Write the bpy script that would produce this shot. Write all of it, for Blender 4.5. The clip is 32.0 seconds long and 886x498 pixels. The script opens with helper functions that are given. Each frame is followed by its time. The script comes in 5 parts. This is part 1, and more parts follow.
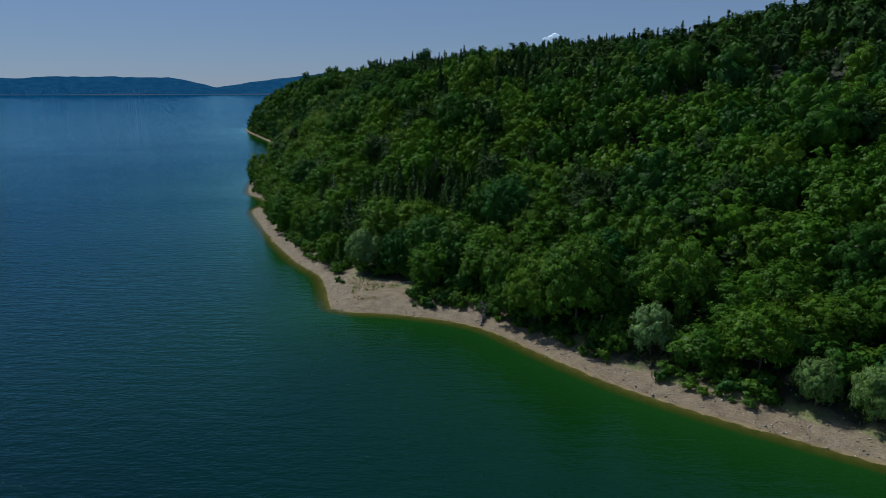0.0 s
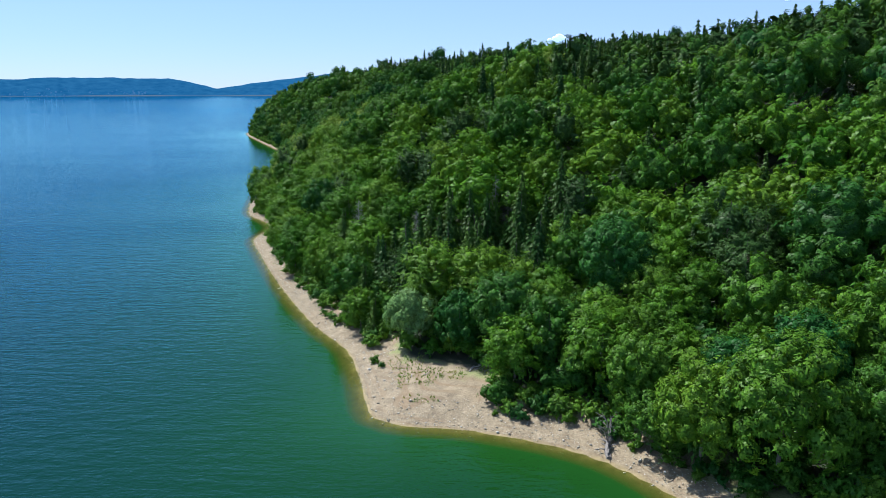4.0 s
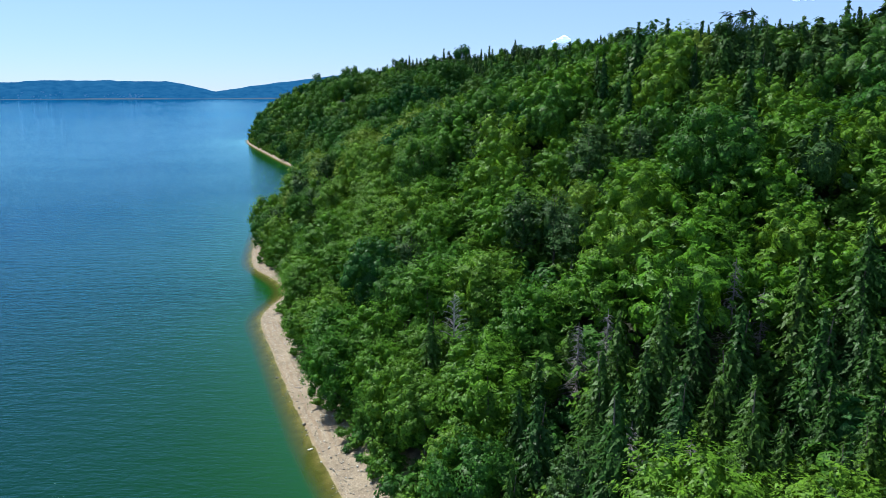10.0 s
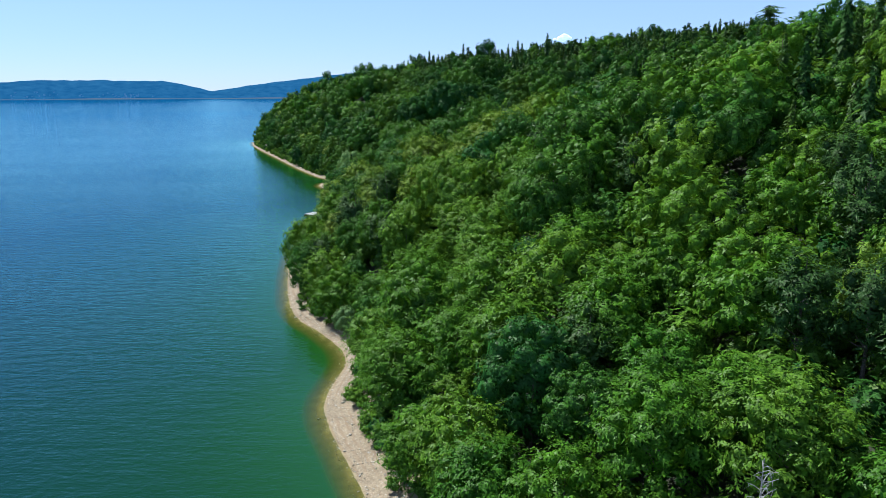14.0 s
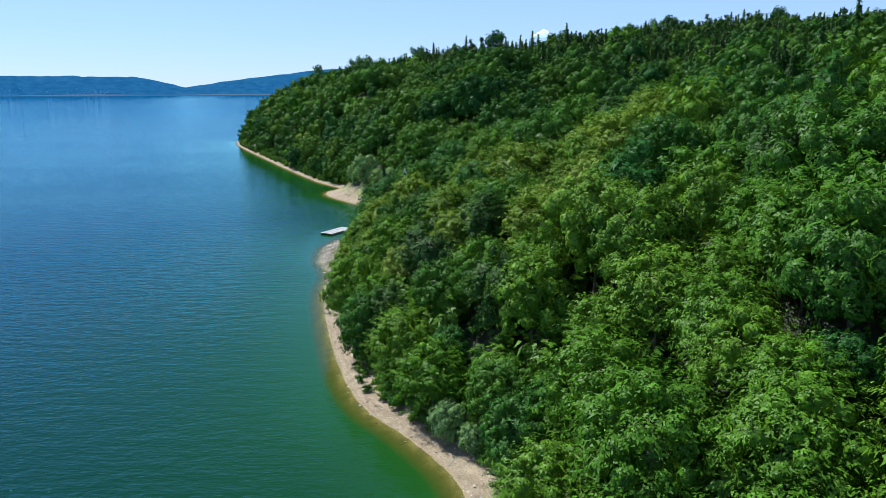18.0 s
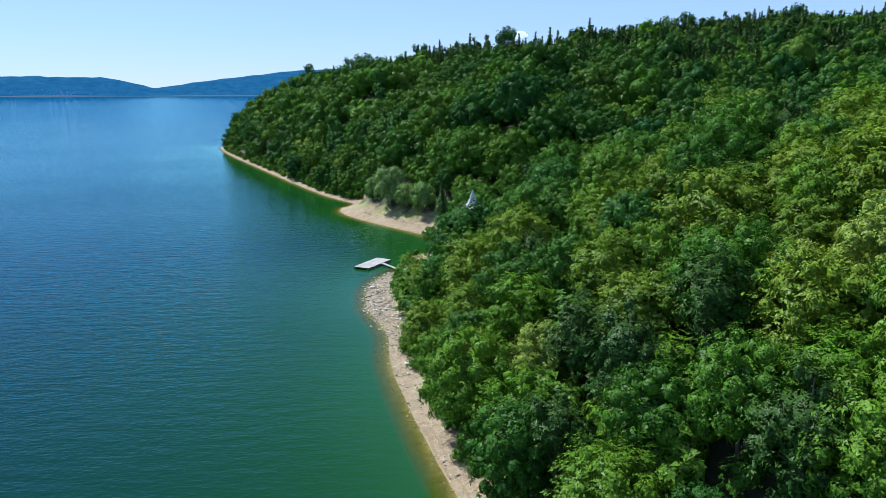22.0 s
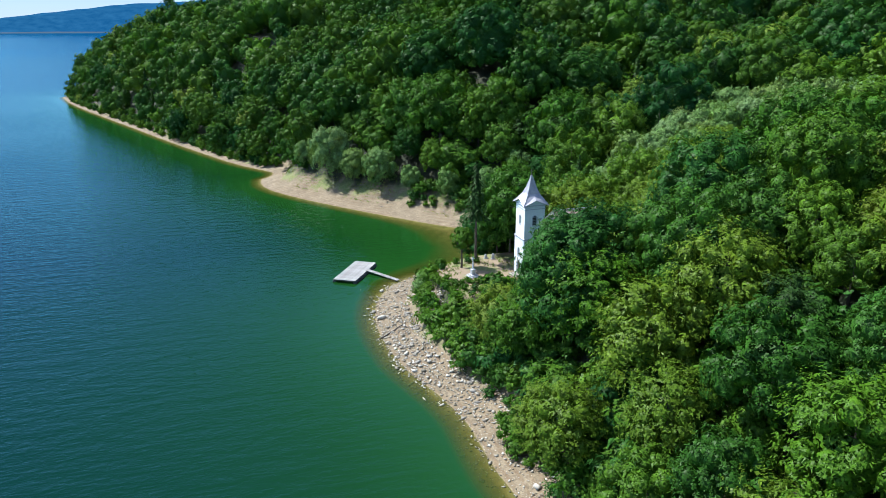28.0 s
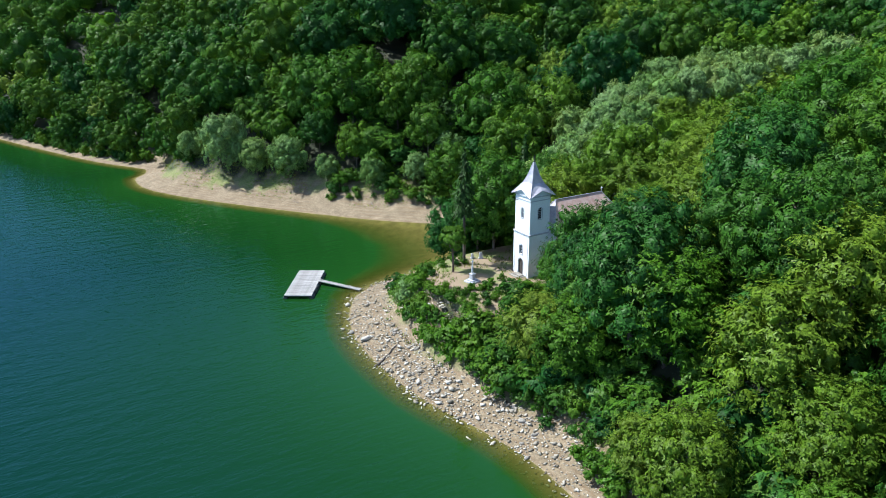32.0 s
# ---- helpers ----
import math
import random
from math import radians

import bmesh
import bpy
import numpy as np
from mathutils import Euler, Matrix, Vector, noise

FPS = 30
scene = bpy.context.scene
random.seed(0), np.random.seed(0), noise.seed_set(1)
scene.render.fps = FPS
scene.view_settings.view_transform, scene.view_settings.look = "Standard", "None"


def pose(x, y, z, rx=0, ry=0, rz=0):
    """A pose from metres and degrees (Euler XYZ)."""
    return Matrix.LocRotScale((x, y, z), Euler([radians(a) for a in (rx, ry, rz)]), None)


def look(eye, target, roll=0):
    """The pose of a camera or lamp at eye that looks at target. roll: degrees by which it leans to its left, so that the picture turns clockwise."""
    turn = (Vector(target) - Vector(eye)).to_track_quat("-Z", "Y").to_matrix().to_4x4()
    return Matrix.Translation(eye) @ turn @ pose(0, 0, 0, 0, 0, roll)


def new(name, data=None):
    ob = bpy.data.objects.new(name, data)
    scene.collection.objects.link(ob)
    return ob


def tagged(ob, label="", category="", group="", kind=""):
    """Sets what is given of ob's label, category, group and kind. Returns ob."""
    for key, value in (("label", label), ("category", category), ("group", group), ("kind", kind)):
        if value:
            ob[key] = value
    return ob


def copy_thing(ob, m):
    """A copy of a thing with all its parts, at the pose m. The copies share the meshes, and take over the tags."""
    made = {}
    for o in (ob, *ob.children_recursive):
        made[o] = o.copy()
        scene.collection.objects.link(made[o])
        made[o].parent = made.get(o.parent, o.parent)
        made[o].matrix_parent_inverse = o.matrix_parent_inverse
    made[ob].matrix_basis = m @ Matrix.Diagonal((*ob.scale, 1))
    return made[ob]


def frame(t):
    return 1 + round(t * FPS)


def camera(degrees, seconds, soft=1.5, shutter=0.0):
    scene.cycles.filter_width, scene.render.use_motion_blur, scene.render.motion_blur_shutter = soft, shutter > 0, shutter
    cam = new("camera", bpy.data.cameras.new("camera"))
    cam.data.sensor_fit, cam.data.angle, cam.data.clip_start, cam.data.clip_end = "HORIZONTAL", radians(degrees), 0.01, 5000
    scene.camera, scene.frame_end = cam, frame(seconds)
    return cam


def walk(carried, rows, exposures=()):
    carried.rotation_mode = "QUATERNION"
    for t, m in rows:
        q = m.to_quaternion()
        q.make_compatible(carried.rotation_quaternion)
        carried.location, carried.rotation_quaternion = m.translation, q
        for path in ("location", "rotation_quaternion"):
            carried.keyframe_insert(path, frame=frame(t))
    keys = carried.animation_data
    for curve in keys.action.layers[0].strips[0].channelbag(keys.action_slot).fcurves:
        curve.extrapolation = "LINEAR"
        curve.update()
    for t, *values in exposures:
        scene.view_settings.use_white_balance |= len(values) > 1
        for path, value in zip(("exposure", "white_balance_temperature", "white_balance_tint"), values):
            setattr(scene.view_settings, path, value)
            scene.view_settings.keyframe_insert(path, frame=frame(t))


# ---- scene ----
cam = camera(64.0, 32.0, soft=0.75)
METRES, EYE, TILT, LEAN, TURN = 420.0, 52.1, -12.65, 0.0, 0.0
ROWS = [
    (0.0, 0.0, 0.0, 0.0, -0.0, 0.0, -0.0),
    (0.5, -0.0042, 0.0165, 0.0035, -0.0, 0.05, -0.04),
    (1.0, -0.0085, 0.0333, 0.0073, 0.01, 0.05, -0.03),
    (1.5, -0.0129, 0.0501, 0.0112, 0.02, 0.06, -0.01),
    (2.0, -0.0176, 0.0669, 0.0152, 0.05, 0.08, -0.04),
    (2.5, -0.0224, 0.0837, 0.0192, 0.05, 0.1, -0.03),
    (3.0, -0.0272, 0.1005, 0.0232, 0.07, 0.09, -0.03),
    (3.5, -0.032, 0.1174, 0.0271, 0.07, 0.1, -0.03),
    (5.5, -0.0484, 0.187, 0.0427, 0.09, 0.09, 0.0),
    (6.0, -0.0519, 0.2046, 0.0466, 0.11, 0.09, 0.01),
    (6.5, -0.0557, 0.2221, 0.0507, 0.09, 0.08, 0.05),
    (7.0, -0.0599, 0.2395, 0.0545, 0.08, 0.12, 0.05),
    (7.5, -0.0647, 0.2566, 0.0586, 0.08, 0.13, 0.05),
    (8.0, -0.07, 0.2734, 0.0625, 0.07, 0.16, 0.04),
    (8.5, -0.0758, 0.2897, 0.0666, 0.06, 0.17, 0.06),
    (9.0, -0.0821, 0.3059, 0.0704, 0.05, 0.22, 0.06),
    (9.5, -0.0886, 0.3216, 0.0739, 0.03, 0.27, 0.04),
    (10.0, -0.0954, 0.337, 0.0774, -0.01, 0.3, 0.05),
    (10.5, -0.1021, 0.3523, 0.0808, -0.0, 0.33, 0.08),
    (11.0, -0.1091, 0.3669, 0.0843, -0.03, 0.3, 0.12),
    (11.5, -0.1163, 0.3821, 0.0874, -0.04, 0.34, 0.13),
    (12.0, -0.1236, 0.3967, 0.0909, -0.09, 0.3, 0.15),
    (12.5, -0.1309, 0.4118, 0.094, -0.09, 0.28, 0.2),
    (13.0, -0.1382, 0.4266, 0.0972, -0.08, 0.24, 0.2),
    (13.5, -0.1455, 0.4412, 0.1002, -0.14, 0.22, 0.21),
    (14.0, -0.1528, 0.4559, 0.103, -0.31, 0.24, 0.26),
    (14.5, -0.1603, 0.4705, 0.1061, -0.57, 0.21, 0.31),
    (16.5, -0.1897, 0.5324, 0.1187, -1.54, 0.05, 0.57),
    (17.0, -0.1972, 0.5473, 0.1218, -1.75, 0.03, 0.6),
    (17.5, -0.2047, 0.5623, 0.125, -1.99, -0.01, 0.65),
    (18.0, -0.2123, 0.5774, 0.1283, -2.26, -0.04, 0.66),
    (18.5, -0.2197, 0.5926, 0.1315, -2.55, -0.05, 0.7),
    (19.0, -0.2265, 0.6069, 0.1346, -2.79, -0.05, 0.75),
    (19.5, -0.2341, 0.6221, 0.1378, -3.07, -0.04, 0.75),
    (20.0, -0.2418, 0.6371, 0.1411, -3.35, -0.0, 0.82),
    (20.5, -0.2491, 0.6515, 0.1445, -3.6, -0.02, 0.89),
    (21.0, -0.2563, 0.6656, 0.1477, -3.84, 0.01, 0.96),
    (21.5, -0.2631, 0.6796, 0.1509, -4.09, 0.03, 1.01),
    (22.0, -0.2698, 0.6935, 0.1542, -4.4, 0.03, 1.06),
    (22.5, -0.2761, 0.7072, 0.1575, -4.74, 0.05, 1.12),
    (23.0, -0.2822, 0.7204, 0.1605, -5.07, -0.08, 1.18),
    (23.5, -0.2882, 0.7333, 0.1638, -5.39, -0.63, 1.27),
    (24.0, -0.2936, 0.7467, 0.1665, -5.83, -1.16, 1.33),
    (24.5, -0.299, 0.7597, 0.1695, -6.85, -1.7, 1.58),
    (26.5, -0.3192, 0.8082, 0.1815, -12.02, -3.9, 2.77),
    (27.0, -0.324, 0.8191, 0.1841, -13.19, -4.37, 3.06),
    (27.5, -0.329, 0.8291, 0.1864, -14.36, -4.85, 3.38),
    (28.0, -0.3341, 0.8384, 0.1882, -15.7, -5.33, 3.72),
    (28.5, -0.3394, 0.8468, 0.1897, -17.1, -5.8, 4.08),
    (29.0, -0.3445, 0.8549, 0.191, -18.58, -6.23, 4.42),
    (29.5, -0.3496, 0.8626, 0.1922, -20.12, -6.61, 4.77),
    (30.0, -0.3547, 0.8702, 0.1933, -21.83, -6.95, 5.13),
    (30.5, -0.3596, 0.8778, 0.1946, -23.52, -7.28, 5.53),
    (31.0, -0.3644, 0.8854, 0.1959, -25.34, -7.61, 5.92),
    (31.5, -0.3689, 0.893, 0.1972, -27.19, -7.95, 6.3),
    (32.0, -0.3733, 0.9005, 0.1987, -29.07, -8.31, 6.66),
]
walk(cam, [(t, pose(0, 0, EYE, TILT, LEAN, TURN) @ pose(METRES * x, METRES * y, METRES * z, 90 + pitch, roll, yaw)) for t, x, y, z, yaw, pitch, roll in ROWS],
     exposures=[(0.0, -0.51, 5600, 9), (0.2, 0.24, 5600, 9), (0.4, 0.79, 5600, 9), (0.6, 0.94, 5600, 9), (32.0, 0.94, 5600, 9)])

# ---- light ----
SUN_HEADING, SUN_HEIGHT = -49.0, 54.0          # degrees from +y towards +x, and above the horizon
world = bpy.data.worlds.new("sky")
scene.world = world
world.use_nodes = True
wn = world.node_tree.nodes
sky = wn.new("ShaderNodeTexSky")
sky.sky_type, sky.sun_disc = "NISHITA", False
sky.sun_elevation, sky.sun_rotation = radians(SUN_HEIGHT), radians(SUN_HEADING)
sky.air_density, sky.dust_density, sky.ozone_density = 1.0, 0.0, 4.0
wn["Background"].inputs["Strength"].default_value = 0.055
haze = wn.new("ShaderNodeMix")                  # bright summer haze whitens and evens the sky
haze.data_type = "RGBA"
haze.inputs[0].default_value, haze.inputs[7].default_value = 0.46, (6.4, 8.0, 9.8, 1)
world.node_tree.links.new(sky.outputs[0], haze.inputs[6])
cool = wn.new("ShaderNodeMix")
cool.data_type, cool.blend_type = "RGBA", "MULTIPLY"
cool.inputs[0].default_value, cool.inputs[7].default_value = 1.0, (0.91, 0.96, 1.11, 1)
world.node_tree.links.new(haze.outputs[2], cool.inputs[6])
world.node_tree.links.new(cool.outputs[2], wn["Background"].inputs["Color"])
sun_data = bpy.data.lights.new("sun", "SUN")
sun_data.energy, sun_data.angle, sun_data.color = 5.0, radians(0.5), (1.0, 0.95, 0.87)
sun = new("sun", sun_data)
sun_way = Vector((math.sin(radians(SUN_HEADING)) * math.cos(radians(SUN_HEIGHT)),
                  math.cos(radians(SUN_HEADING)) * math.cos(radians(SUN_HEIGHT)), math.sin(radians(SUN_HEIGHT))))
sun.matrix_world = look(sun_way * 400, (0, 0, 0))


# ---- materials ----
def material(name):
    m = bpy.data.materials.new(name)
    m.use_nodes = True
    nt = m.node_tree
    return m, nt, nt.nodes["Principled BSDF"]


def node(nt, kind, **sockets):
    n = nt.nodes.new(kind)
    for k, v in sockets.items():
        n.inputs[k].default_value = v
    return n


def ramp(nt, source, stops, smooth=False):
    r = nt.nodes.new("ShaderNodeValToRGB")
    els = r.color_ramp.elements
    while len(els) < len(stops):
        els.new(0.5)
    for e, (p, c) in zip(els, stops):
        e.position, e.color = p, (*c, 1)
    if smooth:
        r.color_ramp.interpolation = "EASE"
    nt.links.new(source, r.inputs[0])
    return r.outputs[0]


def mixed(nt, a, b, factor, blend="MIX"):
    n = nt.nodes.new("ShaderNodeMix")
    n.data_type, n.blend_type = "RGBA", blend
    for s, v in ((n.inputs[6], a), (n.inputs[7], b), (n.inputs[0], factor)):
        if isinstance(v, bpy.types.NodeSocket):
            nt.links.new(v, s)
        elif isinstance(v, (int, float)):
            s.default_value = v
        else:
            s.default_value = (*v, 1)
    return n.outputs[2]


def maths(nt, op, a, b=0.0):
    n = nt.nodes.new("ShaderNodeMath")
    n.operation = op
    for s, v in zip(n.inputs, (a, b)):
        if isinstance(v, bpy.types.NodeSocket):
            nt.links.new(v, s)
        else:
            s.default_value = v
    return n.outputs[0]


def place_noise(nt, scale, detail=3.0, stretch=(1, 1, 1), rough=0.55, turn=0.0):
    tc = nt.nodes.new("ShaderNodeTexCoord")
    mp = nt.nodes.new("ShaderNodeMapping")
    mp.inputs["Scale"].default_value, mp.inputs["Rotation"].default_value = stretch, (0, 0, radians(turn))
    nt.links.new(tc.outputs["Object"], mp.inputs[0])
    n = node(nt, "ShaderNodeTexNoise", Scale=scale, Detail=detail, Roughness=rough)
    nt.links.new(mp.outputs[0], n.inputs["Vector"])
    return n.outputs["Fac"]


def bump(nt, bsdf, height, strength=0.5, distance=0.05):
    b = node(nt, "ShaderNodeBump", Strength=strength, Distance=distance)
    nt.links.new(height, b.inputs["Height"])
    nt.links.new(b.outputs[0], bsdf.inputs["Normal"])


def two_scale(name, dark, light, fine, coarse, roughness=0.8, metal=0.0, relief=0.4, depth=0.02, vary=0.0):
    """A worn surface: fine grain over coarse stains, with relief; vary tints each object a little."""
    m, nt, b = material(name)
    f, c = place_noise(nt, fine), place_noise(nt, coarse, 4)
    mix = maths(nt, "ADD", maths(nt, "MULTIPLY", f, 0.55), maths(nt, "MULTIPLY", c, 0.45))
    col = ramp(nt, mix, [(0.36, dark), (0.62, light)])
    if vary:
        info = nt.nodes.new("ShaderNodeObjectInfo")
        col = mixed(nt, col, ramp(nt, info.outputs["Random"], [(0, (1 - vary,) * 3), (1, (1 + vary,) * 3)]), 1.0, "MULTIPLY")
    nt.links.new(col, b.inputs["Base Color"])
    b.inputs["Roughness"].default_value, b.inputs["Metallic"].default_value = roughness, metal
    bump(nt, b, f, relief, depth)
    return m


def leaf_material(name, tones, gloss=0.008, through_light=0.19, spread=0.20, grain=2.6, holes=0, size=4.8):
    """Foliage: each tree takes a tone of its own, each spray of leaves varies round it, and light shines through."""
    m, nt, b = material(name)
    nt.nodes.remove(b)
    info, geo = nt.nodes.new("ShaderNodeObjectInfo"), nt.nodes.new("ShaderNodeNewGeometry")
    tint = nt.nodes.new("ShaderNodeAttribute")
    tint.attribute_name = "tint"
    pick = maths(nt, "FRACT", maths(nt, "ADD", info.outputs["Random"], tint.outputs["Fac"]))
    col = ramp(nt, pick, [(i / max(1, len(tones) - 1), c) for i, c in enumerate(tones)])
    lo, hi = 1 - spread, 1 + spread
    isl = ramp(nt, geo.outputs["Random Per Island"], [(0, (lo, lo, lo * 0.9)), (1, (hi * 1.04, hi, hi * 0.9))])
    col = mixed(nt, col, isl, 1.0, "MULTIPLY")
    leafy = ramp(nt, place_noise(nt, grain, 2), [(0.36, (0.74,) * 3), (0.62, (1.26,) * 3)])
    cells = nt.nodes.new("ShaderNodeTexVoronoi")            # single leaves, each turned its own way
    cells.inputs["Scale"].default_value = size
    nt.links.new(nt.nodes.new("ShaderNodeTexCoord").outputs["Object"], cells.inputs["Vector"])
    away = nt.nodes.new("ShaderNodeVectorMath")
    away.operation = "MULTIPLY_ADD"
    nt.links.new(cells.outputs["Color"], away.inputs[0])
    away.inputs[1].default_value, away.inputs[2].default_value = (0.80,) * 3, (-0.40,) * 3
    turned = nt.nodes.new("ShaderNodeVectorMath")
    nt.links.new(geo.outputs["Normal"], turned.inputs[0])
    nt.links.new(away.outputs[0], turned.inputs[1])
    facing = nt.nodes.new("ShaderNodeVectorMath")
    facing.operation = "NORMALIZE"
    nt.links.new(turned.outputs[0], facing.inputs[0])
    col = mixed(nt, col, leafy, 1.0, "MULTIPLY")
    col2 = mixed(nt, col, (1.35, 1.25, 0.45), 1.0, "MULTIPLY")
    d, tr = nt.nodes.new("ShaderNodeBsdfDiffuse"), nt.nodes.new("ShaderNodeBsdfTranslucent")
    gl = node(nt, "ShaderNodeBsdfGlossy", Roughness=0.45)
    gl.inputs["Color"].default_value = (1.0, 1.0, 0.85, 1)
    nt.links.new(col, d.inputs[0])
    nt.links.new(col2, tr.inputs[0])
    nt.links.new(facing.outputs[0], d.inputs["Normal"])
    m1 = node(nt, "ShaderNodeMixShader", Fac=through_light)
    m2 = node(nt, "ShaderNodeMixShader", Fac=gloss)
    nt.links.new(d.outputs[0], m1.inputs[1])
    nt.links.new(tr.outputs[0], m1.inputs[2])
    nt.links.new(m1.outputs[0], m2.inputs[1])
    nt.links.new(gl.outputs[0], m2.inputs[2])
    last = m2.outputs[0]
    if holes:                                               # the inner leaves of a crown, with gaps between them
        cut = nt.nodes.new("ShaderNodeTexVoronoi")
        cut.inputs["Scale"].default_value = size if holes == 1 else 7.0
        nt.links.new(nt.nodes.new("ShaderNodeTexCoord").outputs["Object"], cut.inputs["Vector"])
        loose = maths(nt, "MULTIPLY", maths(nt, "SUBTRACT", place_noise(nt, 1.1, 2), 0.5), 1.1 if holes == 1 else 0.3)
        gap = maths(nt, "ADD", cut.outputs["Distance"], loose)
        m3 = node(nt, "ShaderNodeMixShader")
        nt.links.new(maths(nt, "GREATER_THAN", gap, 0.60 if holes == 1 else 0.68), m3.inputs[0])
        nt.links.new(last, m3.inputs[1])
        nt.links.new(nt.nodes.new("ShaderNodeBsdfTransparent").outputs[0], m3.inputs[2])
        last = m3.outputs[0]
    nt.links.new(last, nt.nodes["Material Output"].inputs["Surface"])
    return m


def leaves(name, tones, **more):
    """Two materials: the outer sprays, and the inner leaves with gaps."""
    return leaf_material(name, tones, holes=2, **more), leaf_material(name + "_inside", tones, holes=1, **more)


LEAF, LEAF_IN = leaves("broad_leaves", [(0.027, 0.085, 0.010), (0.052, 0.118, 0.010), (0.070, 0.146, 0.011), (0.018, 0.076, 0.015), (0.080, 0.156, 0.012),
                                        (0.040, 0.106, 0.010), (0.014, 0.058, 0.012)])
LEAF_LIGHT, LEAF_LIGHT_IN = leaves("light_leaves", [(0.045, 0.118, 0.007), (0.056, 0.134, 0.008), (0.033, 0.100, 0.007), (0.072, 0.146, 0.010), (0.050, 0.124, 0.007)])
LEAF_OLIVE, LEAF_OLIVE_IN = leaves("olive_leaves", [(0.070, 0.130, 0.010), (0.094, 0.154, 0.012), (0.052, 0.110, 0.009), (0.112, 0.166, 0.018), (0.078, 0.138, 0.011)])
LEAF_DEEP, LEAF_DEEP_IN = leaves("deep_green_leaves", [(0.021, 0.070, 0.010), (0.034, 0.090, 0.010), (0.052, 0.110, 0.011), (0.013, 0.057, 0.013), (0.028, 0.080, 0.010)])
LEAF_TEAL, LEAF_TEAL_IN = leaves("blue_green_leaves", [(0.026, 0.078, 0.009), (0.032, 0.092, 0.009), (0.040, 0.104, 0.009)])
LEAF_PALE, LEAF_PALE_IN = leaves("pale_yellow_green_leaves", [(0.112, 0.186, 0.022), (0.140, 0.196, 0.034), (0.096, 0.172, 0.018)])
LEAF_WILLOW, LEAF_WILLOW_IN = leaves("willow_leaves", [(0.112, 0.200, 0.060), (0.136, 0.224, 0.082), (0.100, 0.188, 0.048), (0.146, 0.212, 0.060)], gloss=0.008, size=6.0)
NEEDLE, NEEDLE_IN = leaves("spruce_needles", [(0.014, 0.046, 0.008), (0.024, 0.062, 0.009), (0.040, 0.082, 0.009), (0.013, 0.045, 0.010)], through_light=0.04, spread=0.14)
NEEDLE_PINE, NEEDLE_PINE_IN = leaves("pine_needles", [(0.020, 0.050, 0.011), (0.030, 0.066, 0.013), (0.024, 0.056, 0.014)], through_light=0.06, spread=0.14)
INSIDE = {LEAF: LEAF_IN, LEAF_TEAL: LEAF_TEAL_IN, LEAF_PALE: LEAF_PALE_IN, LEAF_DEEP: LEAF_DEEP_IN, LEAF_LIGHT: LEAF_LIGHT_IN, LEAF_OLIVE: LEAF_OLIVE_IN, LEAF_WILLOW: LEAF_WILLOW_IN, NEEDLE: NEEDLE_IN, NEEDLE_PINE: NEEDLE_PINE_IN}
GRASS = leaf_material("grass_blades", [(0.0825, 0.1575, 0.015), (0.12, 0.1875, 0.0225), (0.165, 0.1875, 0.0375)], 0.01, 0.25)
TWIGS = two_scale("inner_twigs", (0.016, 0.018, 0.008), (0.040, 0.036, 0.018), 3.0, 0.8, 0.95)
BARK = two_scale("bark", (0.041, 0.02952, 0.02132), (0.1312, 0.1025, 0.0779), 9.0, 1.3, 0.95, relief=0.8)
DEADWOOD = two_scale("dead_wood", (0.1312, 0.1148, 0.0984), (0.3116, 0.287, 0.2542), 12.0, 1.5, 0.9, relief=0.6)
GREYWOOD = two_scale("grey_brown_dead_wood", (0.0697, 0.0574, 0.04756), (0.205, 0.1804, 0.1558), 12.0, 1.5, 0.9, relief=0.6)
DARKWOOD = two_scale("wet_dark_wood", (0.0246, 0.01968, 0.0164), (0.082, 0.0656, 0.0533), 10.0, 1.5, 0.8)
STONE = two_scale("beach_stone", (0.14, 0.125, 0.10), (0.33, 0.30, 0.25), 14.0, 2.2, 0.9, relief=0.7, vary=0.2)
PLASTER = two_scale("white_plaster", (0.64, 0.65, 0.65), (0.76, 0.77, 0.77), 6.0, 0.5, 0.85, relief=0.15)
PLASTER_TRIM = two_scale("grey_plaster_trim", (0.34, 0.3485, 0.3655), (0.459, 0.4675, 0.4845), 6.0, 0.7, 0.85, relief=0.15)
TIN = two_scale("grey_sheet_metal", (0.289, 0.2805, 0.306), (0.476, 0.442, 0.459), 1.2, 0.5, 0.5, 0.35, 0.1)
TIN_RED = two_scale("faded_red_sheet_metal", (0.44, 0.25, 0.19), (0.60, 0.44, 0.37), 1.4, 0.35, 0.75, 0.0, 0.1)
DARK = two_scale("dark_opening", (0.0102, 0.0102, 0.0119), (0.0255, 0.0255, 0.0289), 4.0, 1.0, 0.35)
PLANK = two_scale("weathered_plank", (0.187, 0.1742, 0.1573), (0.357, 0.34, 0.3145), 5.0, 1.0, 0.85, relief=0.4, vary=0.12)
FLOAT = two_scale("black_float", (0.017, 0.0187, 0.0204), (0.051, 0.051, 0.051), 6.0, 1.0, 0.6)
IRON = two_scale("dark_iron", (0.03, 0.03, 0.03), (0.08, 0.07, 0.06), 20.0, 3.0, 0.6, 0.6)


